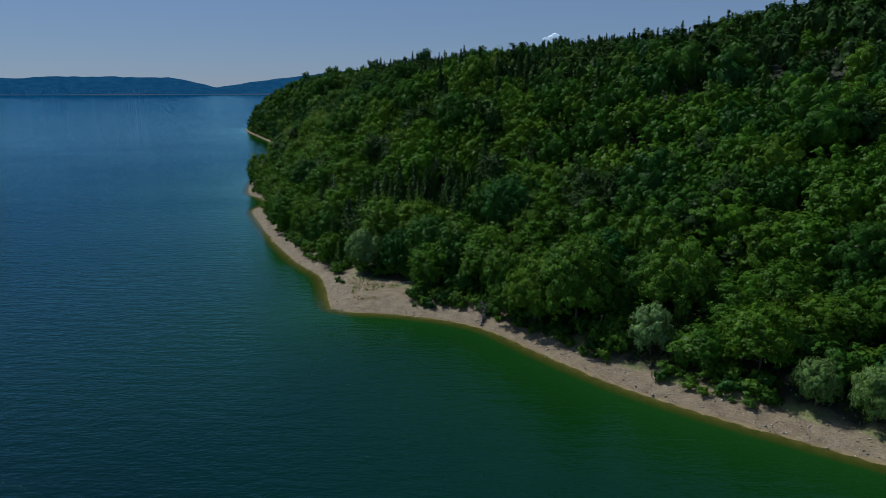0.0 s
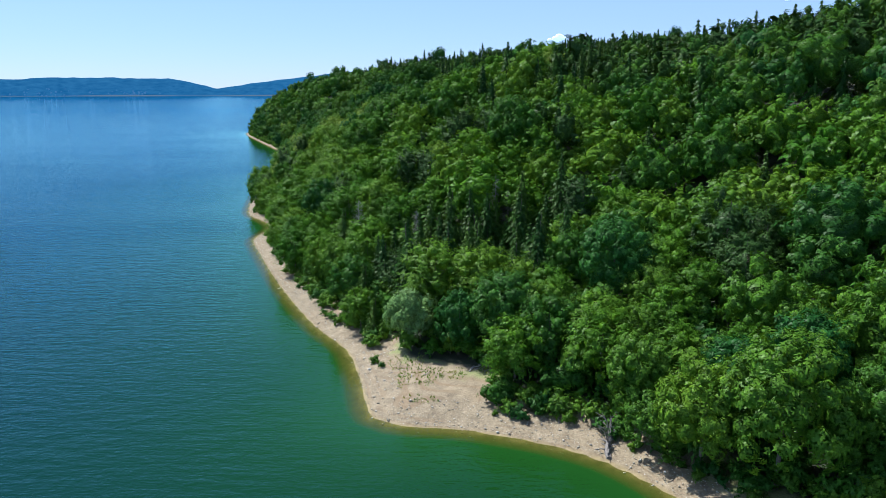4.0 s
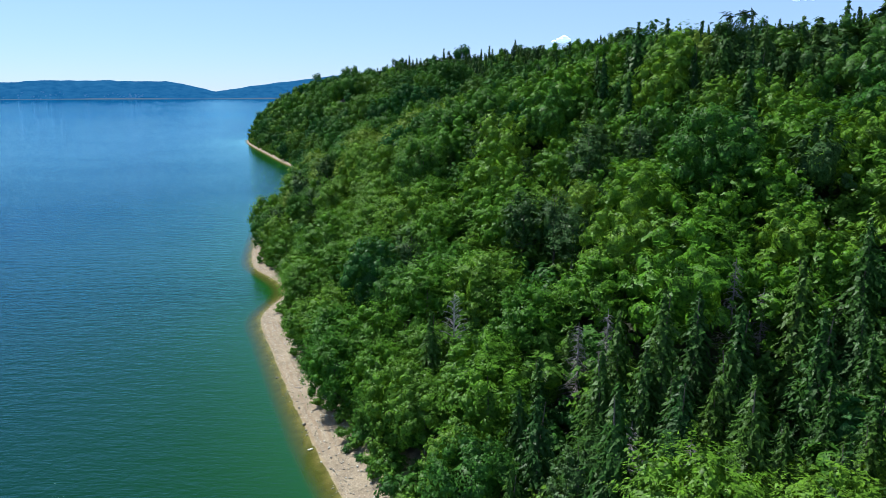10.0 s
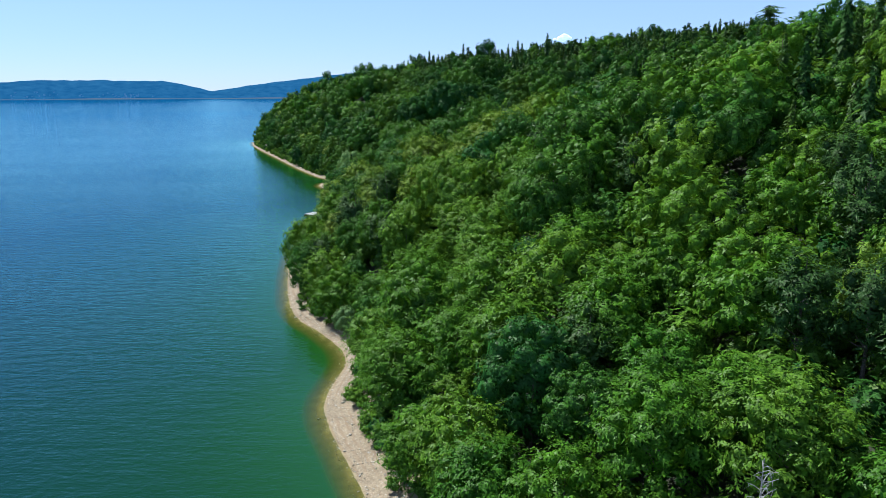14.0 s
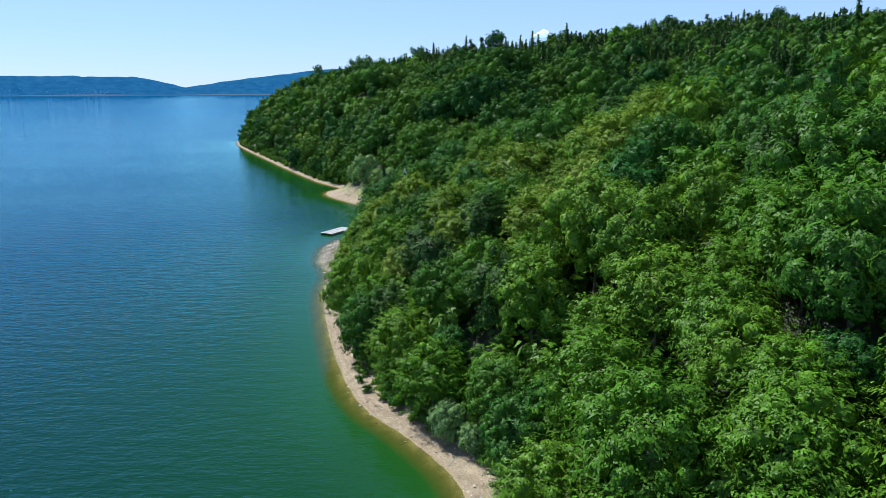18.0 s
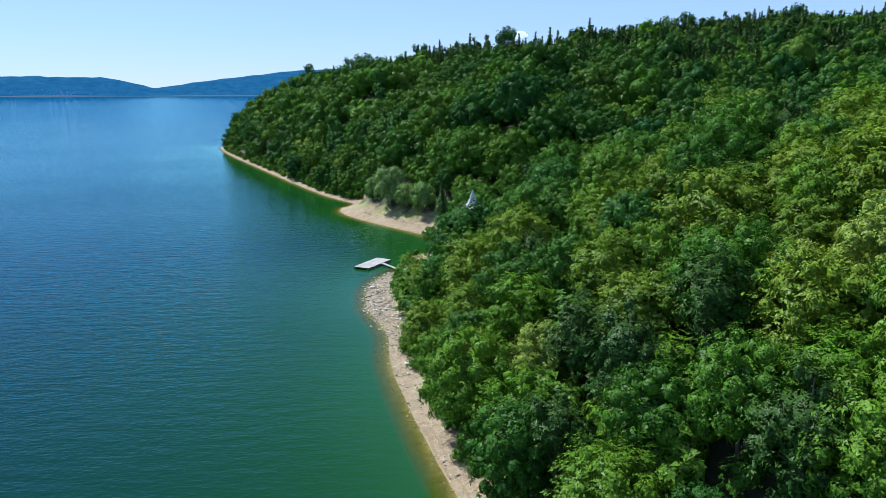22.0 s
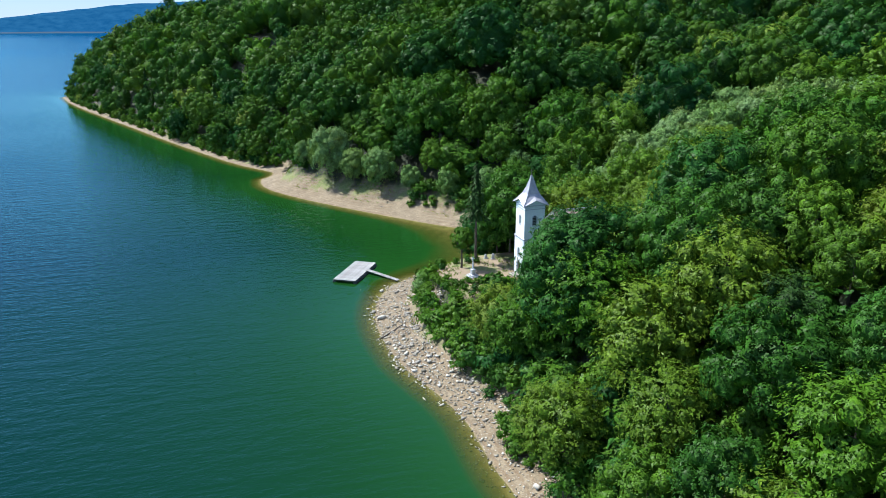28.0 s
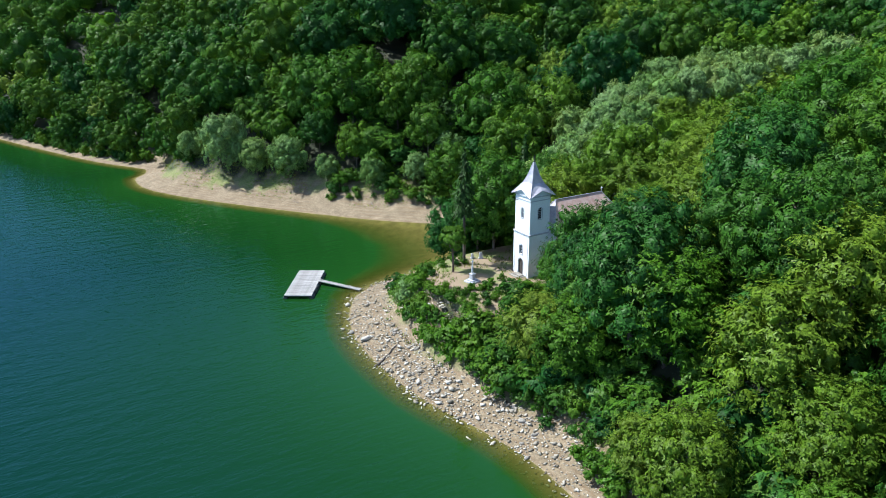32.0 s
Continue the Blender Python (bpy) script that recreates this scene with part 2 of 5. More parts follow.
def ground_material():
    """Gravel by the water, dry grass behind it, leaf litter under the trees, silt on the lake bed."""
    m, nt, b = material("ground")
    inland = nt.nodes.new("ShaderNodeAttribute")
    inland.attribute_name = "inland"
    wob = maths(nt, "MULTIPLY", maths(nt, "SUBTRACT", place_noise(nt, 0.22, 4), 0.5), 9.0)
    d = maths(nt, "ADD", inland.outputs["Fac"], wob)
    fine, mid = place_noise(nt, 5.0, 5), place_noise(nt, 0.45, 4)
    gravel = ramp(nt, maths(nt, "ADD", maths(nt, "MULTIPLY", fine, 0.6), maths(nt, "MULTIPLY", mid, 0.4)),
                  [(0.36, (0.23, 0.195, 0.15)), (0.52, (0.41, 0.36, 0.285)), (0.68, (0.58, 0.525, 0.44))])
    cells = nt.nodes.new("ShaderNodeTexVoronoi")            # shingle: each stone a shade of its own
    cells.inputs["Scale"].default_value = 3.4
    nt.links.new(nt.nodes.new("ShaderNodeTexCoord").outputs["Object"], cells.inputs["Vector"])
    shade = ramp(nt, cells.outputs["Color"], [(0.1, (0.80, 0.79, 0.78)), (0.55, (1.0, 1.0, 1.0)), (0.95, (1.18, 1.18, 1.19))])
    gravel = mixed(nt, gravel, shade, 1.0, "MULTIPLY")
    drift = maths(nt, "ADD", inland.outputs["Fac"], maths(nt, "MULTIPLY", place_noise(nt, 0.12, 3), 2.2))
    lines = maths(nt, "SINE", maths(nt, "MULTIPLY", drift, 5.2))
    lines = maths(nt, "MULTIPLY", ramp(nt, maths(nt, "ADD", maths(nt, "MULTIPLY", lines, 0.5), 0.5), [(0.55, (0, 0, 0)), (0.9, (1, 1, 1))]), ramp(nt, place_noise(nt, 0.07, 2), [(0.38, (0, 0, 0)), (0.58, (0.50,) * 3)]))
    gravel = mixed(nt, gravel, (0.30, 0.21, 0.13), lines)
    gravel = mixed(nt, gravel, (0.53, 0.462, 0.345), 1.0, "MULTIPLY")
    strand = place_noise(nt, 0.55, 3)
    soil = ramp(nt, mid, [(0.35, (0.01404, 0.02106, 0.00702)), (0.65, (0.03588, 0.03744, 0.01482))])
    turf = ramp(nt, fine, [(0.35, (0.1014, 0.1326, 0.0312)), (0.65, (0.234, 0.2262, 0.0858))])
    silt = ramp(nt, strand, [(0.3, (0.156, 0.117, 0.0507)), (0.7, (0.2808, 0.2106, 0.0936))])
    band = ramp(nt, maths(nt, "DIVIDE", d, 20.0), [(0.0, (0, 0, 0)), (0.32, (0, 0, 0)), (0.42, (1, 1, 1))])
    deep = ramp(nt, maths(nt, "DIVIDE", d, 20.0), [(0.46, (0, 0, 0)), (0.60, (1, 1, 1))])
    under = ramp(nt, maths(nt, "ADD", maths(nt, "MULTIPLY", inland.outputs["Fac"], 0.5), 0.5), [(0.35, (1, 1, 1)), (0.75, (0, 0, 0))])
    patch = ramp(nt, place_noise(nt, 0.16, 3), [(0.44, (0, 0, 0)), (0.56, (1, 1, 1))])
    col = mixed(nt, gravel, mixed(nt, gravel, turf, patch), band)
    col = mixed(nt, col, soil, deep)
    lawn = nt.nodes.new("ShaderNodeAttribute")
    lawn.attribute_name = "lawn"
    yard = mixed(nt, turf, (0.2418, 0.1794, 0.1092), ramp(nt, place_noise(nt, 0.3, 3), [(0.40, (0, 0, 0)), (0.52, (1, 1, 1))]))
    col = mixed(nt, col, yard, ramp(nt, lawn.outputs["Fac"], [(0.70, (0, 0, 0)), (0.92, (1, 1, 1))]))
    col = mixed(nt, col, silt, under)
    nt.links.new(col, b.inputs["Base Color"])
    b.inputs["Roughness"].default_value = 0.95
    bump(nt, b, fine, 0.8, 0.12)
    return m


def water_material():
    """Lake water: clear at the rim, green where it is shallow, blue-green where it is deep; small wind waves."""
    m, nt, b = material("lake_water")
    depth = nt.nodes.new("ShaderNodeAttribute")
    depth.attribute_name = "depth"
    wob = maths(nt, "MULTIPLY", maths(nt, "SUBTRACT", place_noise(nt, 0.05, 4), 0.5), 0.25)
    dd = maths(nt, "ADD", depth.outputs["Fac"], maths(nt, "MULTIPLY", wob, maths(nt, "MINIMUM", depth.outputs["Fac"], 4.0)))
    body = ramp(nt, maths(nt, "DIVIDE", dd, 14.0), [(0.0, (0.0741, 0.0546, 0.00936)), (0.03, (0.0429, 0.05148, 0.00624)), (0.095, (0.0090, 0.0450, 0.0062)),
                                                    (0.40, (0.0050, 0.0305, 0.0046)), (0.75, (0.0018, 0.0180, 0.0108)), (1.0, (0.0006, 0.0092, 0.0125))])
    nt.nodes.remove(b)
    below, mirror, sheen = nt.nodes.new("ShaderNodeBsdfDiffuse"), node(nt, "ShaderNodeBsdfGlossy", Roughness=0.03), node(nt, "ShaderNodeFresnel", IOR=1.245)
    nt.links.new(body, below.inputs[0])
    mirror.inputs[0].default_value = (0.54, 0.93, 1.05, 1)
    b = nt.nodes.new("ShaderNodeMixShader")
    for a, c in ((sheen, 0), (below, 1), (mirror, 2)):
        nt.links.new(a.outputs[0], b.inputs[c])
    w1 = place_noise(nt, 0.42, 2, (0.36, 1.0, 1.0), turn=9)
    w2 = place_noise(nt, 1.6, 3, (0.36, 1.0, 1.0), turn=5)
    w3 = place_noise(nt, 0.8, 2, (1.0, 0.8, 1.0), turn=40)
    wind = nt.nodes.new("ShaderNodeAttribute")
    wind.attribute_name = "wind"
    calm = ramp(nt, place_noise(nt, 0.012, 3, (0.5, 1, 1)), [(0.35, (0.7,) * 3), (0.62, (1.0,) * 3)])
    open_water = ramp(nt, maths(nt, "DIVIDE", depth.outputs["Fac"], 12.0), [(0.0, (0.15,) * 3), (0.35, (0.55,) * 3), (1.0, (1.0,) * 3)])
    h = maths(nt, "ADD", maths(nt, "ADD", maths(nt, "MULTIPLY", w1, 1.05), maths(nt, "MULTIPLY", w2, 0.50)), maths(nt, "MULTIPLY", w3, 0.38))
    h = maths(nt, "MULTIPLY", h, maths(nt, "MULTIPLY", maths(nt, "MULTIPLY", calm, open_water), wind.outputs["Fac"]))
    for lit in (mirror, sheen):
        bump(nt, lit, h, 1.0, 0.36)
    clear = nt.nodes.new("ShaderNodeBsdfTransparent")
    clear.inputs[0].default_value = (0.80, 0.86, 0.62, 1)
    mx = nt.nodes.new("ShaderNodeMixShader")
    nt.links.new(ramp(nt, maths(nt, "DIVIDE", dd, 2.0), [(0.0, (0.15,) * 3), (0.22, (0.60,) * 3), (0.60, (1.0,) * 3)]), mx.inputs[0])
    nt.links.new(clear.outputs[0], mx.inputs[1])
    nt.links.new(b.outputs[0], mx.inputs[2])
    nt.links.new(mx.outputs[0], nt.nodes["Material Output"].inputs["Surface"])
    return m


GROUND, WATER = ground_material(), water_material()

# ---- plan: the shoreline, the lie of the land ----
SHORE = [(2400, -900), (700, -330), (240, -50), (110, 57), (62, 93), (36, 115), (21, 134), (8, 152), (-10, 161), (-20, 162.5), (-27, 166), (-30, 178),
         (-35, 196), (-44, 211), (-55, 234), (-66, 260), (-76, 286), (-84, 309), (-83, 331), (-90, 346), (-99, 360), (-106, 385), (-113, 424),
         (-114, 445), (-118.5, 463), (-119, 481), (-115, 494), (-108, 501.5), (-92, 505), (-79, 511), (-74, 519), (-77, 528), (-92, 543),
         (-117, 575), (-132, 600), (-134, 618), (-129, 628), (-147, 661), (-190, 765), (-260, 950), (-255, 1010), (-150, 1130), (500, 1500), (2600, 2500)]
GULLY = [(-74, 522), (-40, 552), (20, 580), (110, 600), (220, 640)]        # the damp hollow behind the bay


def smooth_line(points, step):
    """A Catmull-Rom line through the points, as an array."""
    p = [Vector(q) for q in points]
    out = []
    for i in range(len(p) - 1):
        a, b, c, d = p[max(i - 1, 0)], p[i], p[i + 1], p[min(i + 2, len(p) - 1)]
        n = max(2, min(12, int((c - b).length / step)))
        for k in range(n):
            s = k / n
            out.append(0.5 * (2 * b + (c - a) * s + (2 * a - 5 * b + 4 * c - d) * s * s + (3 * b - a - 3 * c + d) * s ** 3))
    out.append(p[-1])
    return np.array([tuple(v) for v in out])


SHORE_LINE = smooth_line(SHORE, 4.0)
LAND = np.vstack([SHORE_LINE, [(6000, 2500), (6000, -900)]])


def line_distance(x, y, line):
    """Distance of each (x, y) from a line, and the share of the line's length at the nearest place."""
    best, where = np.full(x.shape, 1e9), np.zeros(x.shape)
    n = len(line) - 1
    for i in range(n):
        (ax, ay), (bx, by) = line[i], line[i + 1]
        dx, dy = bx - ax, by - ay
        s = np.clip(((x - ax) * dx + (y - ay) * dy) / (dx * dx + dy * dy), 0, 1)
        q = np.hypot(x - ax - s * dx, y - ay - s * dy)
        near = q < best
        best, where = np.where(near, q, best), np.where(near, (i + s) / n, where)
    return best, where


def on_land(x, y):
    inside = np.zeros(x.shape, bool)
    for i in range(len(LAND)):
        (ax, ay), (bx, by) = LAND[i - 1], LAND[i]
        if ay != by:
            inside ^= ((ay > y) != (by > y)) & (x < (bx - ax) * (y - ay) / (by - ay) + ax)
    return inside


def waves2(x, y, size, seed):
    """Smooth unevenness, about -1 to 1, from a few sines."""
    r, out = np.random.RandomState(seed), 0
    for k in range(7):
        a, f, ph = r.uniform(0, 6.28), r.uniform(0.6, 1.7) * 6.28 / size, r.uniform(0, 6.28)
        out = out + np.sin((x * math.cos(a) + y * math.sin(a)) * f + ph)
    return out / 3.5


CHURCH = (-92.1, 472.8)
# swells and dips of the hillside, by the stretch of shore and the distance inland
STRETCH, INLAND = (90, 160, 215, 270, 340, 420, 490, 555, 630, 740, 860), (22, 55, 105, 170, 270, 400)
RISE = ((-3, -6, -6, -6, -6, -6), (-5, -6, -7, -7, -7, -7), (-6, -11, -12, -11, -11, -10), (2, 0, -10, -10, -18, -14), (7, 6, 3, -16, -30, -17), (7, 4, 3, -3, -11, -10),
        (1, 1, -2, -2, -4, -4), (4, 11, 17, 9, 1, -1), (6, 13, 10, 6, 1, -1), (-1, 3, 6, 5, -4, -2), (-3, -2, 6, 8, -13, -3))


def between(v, knots):
    """For each value the knot below it and the eased way to the next."""
    k = np.array(knots, float)
    i = np.clip(np.searchsorted(k, v) - 1, 0, len(k) - 2)
    f = np.clip((v - k[i]) / (k[i + 1] - k[i]), 0, 1)
    return i, f * f * (3 - 2 * f)


def swell(y, d):
    r = np.array(RISE, float)
    i, f = between(y, STRETCH)
    j, g = between(d, INLAND)
    return ((r[i, j] * (1 - f) + r[i + 1, j] * f) * (1 - g) + (r[i, j + 1] * (1 - f) + r[i + 1, j + 1] * f) * g) * np.clip((d - 8) / 14, 0, 1)


def lie(x, y):
    """Height of the ground, distance inland (minus: out in the water) and share of churchyard, at each place."""
    x, y = np.asarray(x, float), np.asarray(y, float)
    d, _ = line_distance(x, y, SHORE_LINE)
    d = np.where(on_land(x, y), d, -d)
    g, s = line_distance(x, y, np.array(GULLY, float))
    e = np.minimum(d, g * 0.9 + 6 + 60 * s ** 1.4)
    t = np.maximum(e - np.where(y > 640, 5.0, 7.5), 0)
    hill = (102 - 6 * np.clip((y - 560) / 90, 0, 1) * np.clip(1 - (x - 20) / 110, 0, 1)) * (1 - np.exp(-t / 160)) * (1 - 0.34 * np.exp(-((y - 525) / 120) ** 2) * np.exp(-(t / 220) ** 2))
    hill = hill + 18 * (1 - np.exp(-np.maximum(t - 170, 0) / 150))
    hill = hill - 5 * np.clip((y - 540) / 90, 0, 1) * np.clip(1 - (x - 20) / 110, -0.3, 1) * np.clip((t - 45) / 90, 0, 1)
    hill = hill * (1 - 0.92 * np.exp(-((x + 12) / 14) ** 2 - ((y - 178) / 11) ** 2))                   # the flat nook by the first beach
    hill = hill + 14 * np.exp(-((x - 200) / 110) ** 2 - ((y - 300) / 130) ** 2)                    # the knoll above the first bay
    hill = hill + 12 * np.clip((y - 690) / 150, 0, 1) * (t / 40) * np.exp(1 - t / 40)              # the steep headland
    hill = np.maximum(hill + swell(y, d) * (1 - np.exp(-((x + 85) / 22) ** 2 - ((y - 466) / 20) ** 2)), 0.02 * t)
    rough = waves2(x, y, 90, 3) * np.clip(t / 60, 0, 1) * 5 + waves2(x, y, 28, 4) * np.clip(t / 25, 0, 1) * 1.0
    land = 0.17 * np.minimum(np.maximum(d, 0), 9) + hill + rough + 0.10 * waves2(x, y, 9, 5) * np.clip(d / 5, 0, 1)
    lawn = np.clip(1.6 - np.hypot((x - CHURCH[0] - 2) / 19, (y - CHURCH[1] - 1) / 11.5), 0, 0.6) / 0.6 * np.clip((d - 7) / 5, 0, 1)
    lawn = lawn * lawn * (3 - 2 * lawn)
    land = land * (1 - lawn) + 9.3 * lawn
    bed = np.maximum(-16, 0.20 * d)
    return np.where(d > 0, land, bed), d, lawn


def height(x, y):
    return float(lie(np.array([x]), np.array([y]))[0][0])


# ---- mesh helpers ----
def quick_mesh(name, verts, faces, attributes=None, smooth=False, slots=None):
    """A mesh from arrays: faces is a list of integer arrays, n x 3 or n x 4; slots gives each array's material slot."""
    me = bpy.data.meshes.new(name)
    slots = [s for s, f in zip(slots or [0] * len(faces), faces) if len(f)]
    faces = [np.asarray(f, np.int32) for f in faces if len(f)]
    me.vertices.add(len(verts))
    me.vertices.foreach_set("co", np.asarray(verts, np.float32).ravel())
    loops = np.concatenate([f.ravel() for f in faces])
    sizes = np.concatenate([np.full(len(f), f.shape[1], np.int32) for f in faces])
    me.loops.add(len(loops))
    me.loops.foreach_set("vertex_index", loops)
    me.polygons.add(len(sizes))
    me.polygons.foreach_set("loop_start", np.concatenate([[0], np.cumsum(sizes)[:-1]]).astype(np.int32))
    if any(slots):
        me.polygons.foreach_set("material_index", np.concatenate([np.full(len(f), s, np.int32) for s, f in zip(slots, faces)]))
    me.update(calc_edges=True)
    if smooth:
        me.polygons.foreach_set("use_smooth", np.ones(len(sizes), bool))
    for key, values in (attributes or {}).items():
        me.attributes.new(key, "FLOAT", "POINT").data.foreach_set("value", np.asarray(values, np.float32).ravel())
    return me


def thing(name, at, label, category, group="", kind="", turn=0.0):
    ob = new(name)
    ob.empty_display_size = 0.3
    ob.matrix_basis = pose(*at, 0, 0, turn)
    return tagged(ob, label, category, group, kind)


def part(name, mesh, mat, parent, label=""):
    """Links a bmesh or a mesh as one mesh object under a thing or a part."""
    if isinstance(mesh, bmesh.types.BMesh):
        bm, mesh = mesh, bpy.data.meshes.new(name)
        bm.normal_update()
        bm.to_mesh(mesh)
        bm.free()
    if not mesh.materials:
        mesh.materials.append(mat)
    ob = new(name, mesh)
    ob.parent = parent
    return tagged(ob, label)


def box(bm, x0, x1, y0, y1, z0, z1, bevel=0.0):
    r = bmesh.ops.create_cube(bm, size=1, matrix=Matrix.Translation(((x0 + x1) / 2, (y0 + y1) / 2, (z0 + z1) / 2)) @ Matrix.Diagonal((x1 - x0, y1 - y0, z1 - z0, 1)))
    if bevel:
        bmesh.ops.bevel(bm, geom=list({e for v in r["verts"] for e in v.link_edges}), offset=bevel, segments=1, affect="EDGES")
    return bm


def tube(bm, points, radii, sides=7):
    """A bent, tapered round bar through the points."""
    pts = [Vector(p) for p in points]
    rings = []
    for i, p in enumerate(pts):
        way = (pts[min(i + 1, len(pts) - 1)] - pts[max(i - 1, 0)]).normalized()
        u = way.orthogonal().normalized()
        v = way.cross(u)
        rings.append([bm.verts.new(p + (u * math.cos(6.2832 * k / sides) + v * math.sin(6.2832 * k / sides)) * radii[i]) for k in range(sides)])
    for a, b in zip(rings, rings[1:]):
        for k in range(sides):
            bm.faces.new((a[k], a[(k + 1) % sides], b[(k + 1) % sides], b[k]))
    bm.faces.new(rings[0][::-1])
    bm.faces.new(rings[-1])
    return bm


def axis(lo, hi, step, far_lo, far_hi, grow=1.17):
    core = list(np.arange(lo, hi + step / 2, step))
    s, a = step, []
    p = lo
    while p > far_lo:
        s *= grow
        p -= s
        a.append(max(p, far_lo))
    s, b, p = step, [], core[-1]
    while p < far_hi:
        s *= grow
        p += s
        b.append(min(p, far_hi))
    return np.array(a[::-1] + core + b)


def sheet(xs, ys):
    gx, gy = np.meshgrid(xs, ys)
    n, k = len(xs), len(ys)
    i = (np.arange(k - 1)[:, None] * n + np.arange(n - 1)[None, :]).ravel()
    return gx.ravel(), gy.ravel(), np.stack([i, i + 1, i + n + 1, i + n], 1)


# ---- ground and water ----
gx, gy, gf = sheet(axis(-276, 110, 2.6, -4950, 4950, 1.13), axis(80, 990, 2.6, -4950, 4950, 1.13))
gz, inland, lawn = lie(gx, gy)
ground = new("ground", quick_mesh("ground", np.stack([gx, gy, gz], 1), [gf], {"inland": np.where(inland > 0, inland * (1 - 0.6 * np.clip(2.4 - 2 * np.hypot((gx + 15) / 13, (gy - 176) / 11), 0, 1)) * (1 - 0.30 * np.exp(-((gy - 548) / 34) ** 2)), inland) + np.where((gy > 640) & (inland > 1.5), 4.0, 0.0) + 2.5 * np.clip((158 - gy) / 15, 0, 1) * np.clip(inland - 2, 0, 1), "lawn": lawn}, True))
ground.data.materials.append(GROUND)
tagged(ground, "pale gravel shore rising to brown forest floor and patchy grass", "ground", kind="structure")
wx, wy, wf = sheet(axis(-290, 70, 2.6, -4950, 4950, 1.15), axis(80, 990, 2.6, -4950, 4950, 1.15))
wz, win, _ = lie(wx, wy)
FAR_RISE = 25.0                                        # the far end of the lake, drawn in from twice the distance, lies this much higher
far = np.clip((np.hypot(wx, wy) - 2300) / 2100, 0, 1)
lake = new("water", quick_mesh("water", np.stack([wx, wy, FAR_RISE * far * far * (3 - 2 * far)], 1), [wf], {"wind": np.maximum(0.4, 1 / (1 + (np.hypot(wx + 150, wy - 200) / 520) ** 2)), "depth": (1 - 0.93 * np.exp(-(np.hypot(wx + 83, wy - 522) / 33) ** 2)) * (6 * (1 - np.exp(-(np.clip(-win, 0, 500) / 15) ** 1.3)) + 0.08 * np.clip(-win, 0, 110))}, True))
lake.data.materials.append(WATER)
tagged(lake, "calm green to blue lake water with small wind ripples", "lake", kind="structure")

# ---- the far shore ----
def haze_material():
    """Wooded hills across the lake; kilometres of bright air are painted on as blue glow."""
    m, nt, b = material("hills_with_haze_glow")
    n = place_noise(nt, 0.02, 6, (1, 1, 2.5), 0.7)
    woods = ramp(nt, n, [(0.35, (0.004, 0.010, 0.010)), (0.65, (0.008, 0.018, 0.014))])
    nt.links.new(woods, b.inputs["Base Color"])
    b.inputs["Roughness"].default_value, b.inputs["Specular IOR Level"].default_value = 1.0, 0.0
    # blue emission stands in for the haze over the dark woods
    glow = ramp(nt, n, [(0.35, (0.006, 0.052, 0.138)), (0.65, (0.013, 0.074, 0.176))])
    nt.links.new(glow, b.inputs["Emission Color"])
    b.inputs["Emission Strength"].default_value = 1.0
    return m


def strand_material(name, glow):
    m, nt, b = material(name)
    b.inputs["Base Color"].default_value = (0.03, 0.03, 0.03, 1)
    b.inputs["Specular IOR Level"].default_value = 0.0
    # even emission stands in for hazy daylight on the far shore and walls
    b.inputs["Emission Color"].default_value = (*glow, 1)
    b.inputs["Emission Strength"].default_value = 1.0
    return m


HAZE, STRAND, VILLAGE = haze_material(), strand_material("strand_with_glow", (0.060, 0.090, 0.130)), strand_material("walls_with_glow", (0.022, 0.084, 0.185))


def far_ridge(name, away, from_deg, to_deg, top, depth, label):
    """A wooded ridge in a curve round the lake: headings in degrees, top(heading) gives its height."""
    steps, rows = 90, 7
    v, f = [], []
    for i in range(steps + 1):
        a = radians(from_deg + (to_deg - from_deg) * i / steps)
        h = top(math.degrees(a))
        for k in range(rows + 1):
            s = k / rows
            r = away + depth * s
            z = FAR_RISE - 3 + (h + 9 - FAR_RISE) * (1 - (1 - s) ** 1.7)
            v.append((r * math.sin(a), r * math.cos(a), z))
    for i in range(steps):
        for k in range(rows):
            q = i * (rows + 1) + k
            f.append((q, q + rows + 1, q + rows + 2, q + 1))
    ob = new(name, quick_mesh(name, v, [np.array(f)], None, True))
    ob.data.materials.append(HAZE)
    return tagged(ob, label, "hills", kind="structure")


def top_left(a):
    return float(np.interp(a, (-60, -34, -32, -30.4, -28.6, -25, -24.5, -24, -20.4, -18.9, -17.3, -16.4, -14), (110, 112, 118, 108, 121, 122, 130, 122, 121, 94, 60, 44, 2))
                 + 1.5 * math.sin(a * 5.1) + 1.2 * math.sin(a * 11.7))


def top_right(a):
    return float(np.interp(a, (-21, -17, -14.9, -11.9, -8, -2, 20, 40), (30, 66, 92, 128, 165, 196, 190, 160)) + 2 * math.sin(a * 3.3) + 1.5 * math.sin(a * 8.3))


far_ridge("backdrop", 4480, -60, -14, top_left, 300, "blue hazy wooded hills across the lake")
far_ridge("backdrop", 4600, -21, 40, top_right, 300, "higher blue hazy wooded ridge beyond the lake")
v, f = [], []
for i in range(61):
    a = radians(-60 + i * 1.6)
    r = 4470 + 8 * math.sin(i * 1.3)
    v += [(r * math.sin(a), r * math.cos(a), FAR_RISE - 2), (r * math.sin(a), r * math.cos(a), FAR_RISE + 3.0 + 2.0 * math.sin(i * 0.9)), ((r + 25) * math.sin(a), (r + 25) * math.cos(a), FAR_RISE + 4.0 + 2.0 * math.sin(i * 0.9))]
    if i:
        q = 3 * i
        f += [(q - 3, q, q + 1, q - 2), (q - 2, q + 1, q + 2, q - 1)]
strand = new("backdrop", quick_mesh("strand", v, [np.array(f)]))
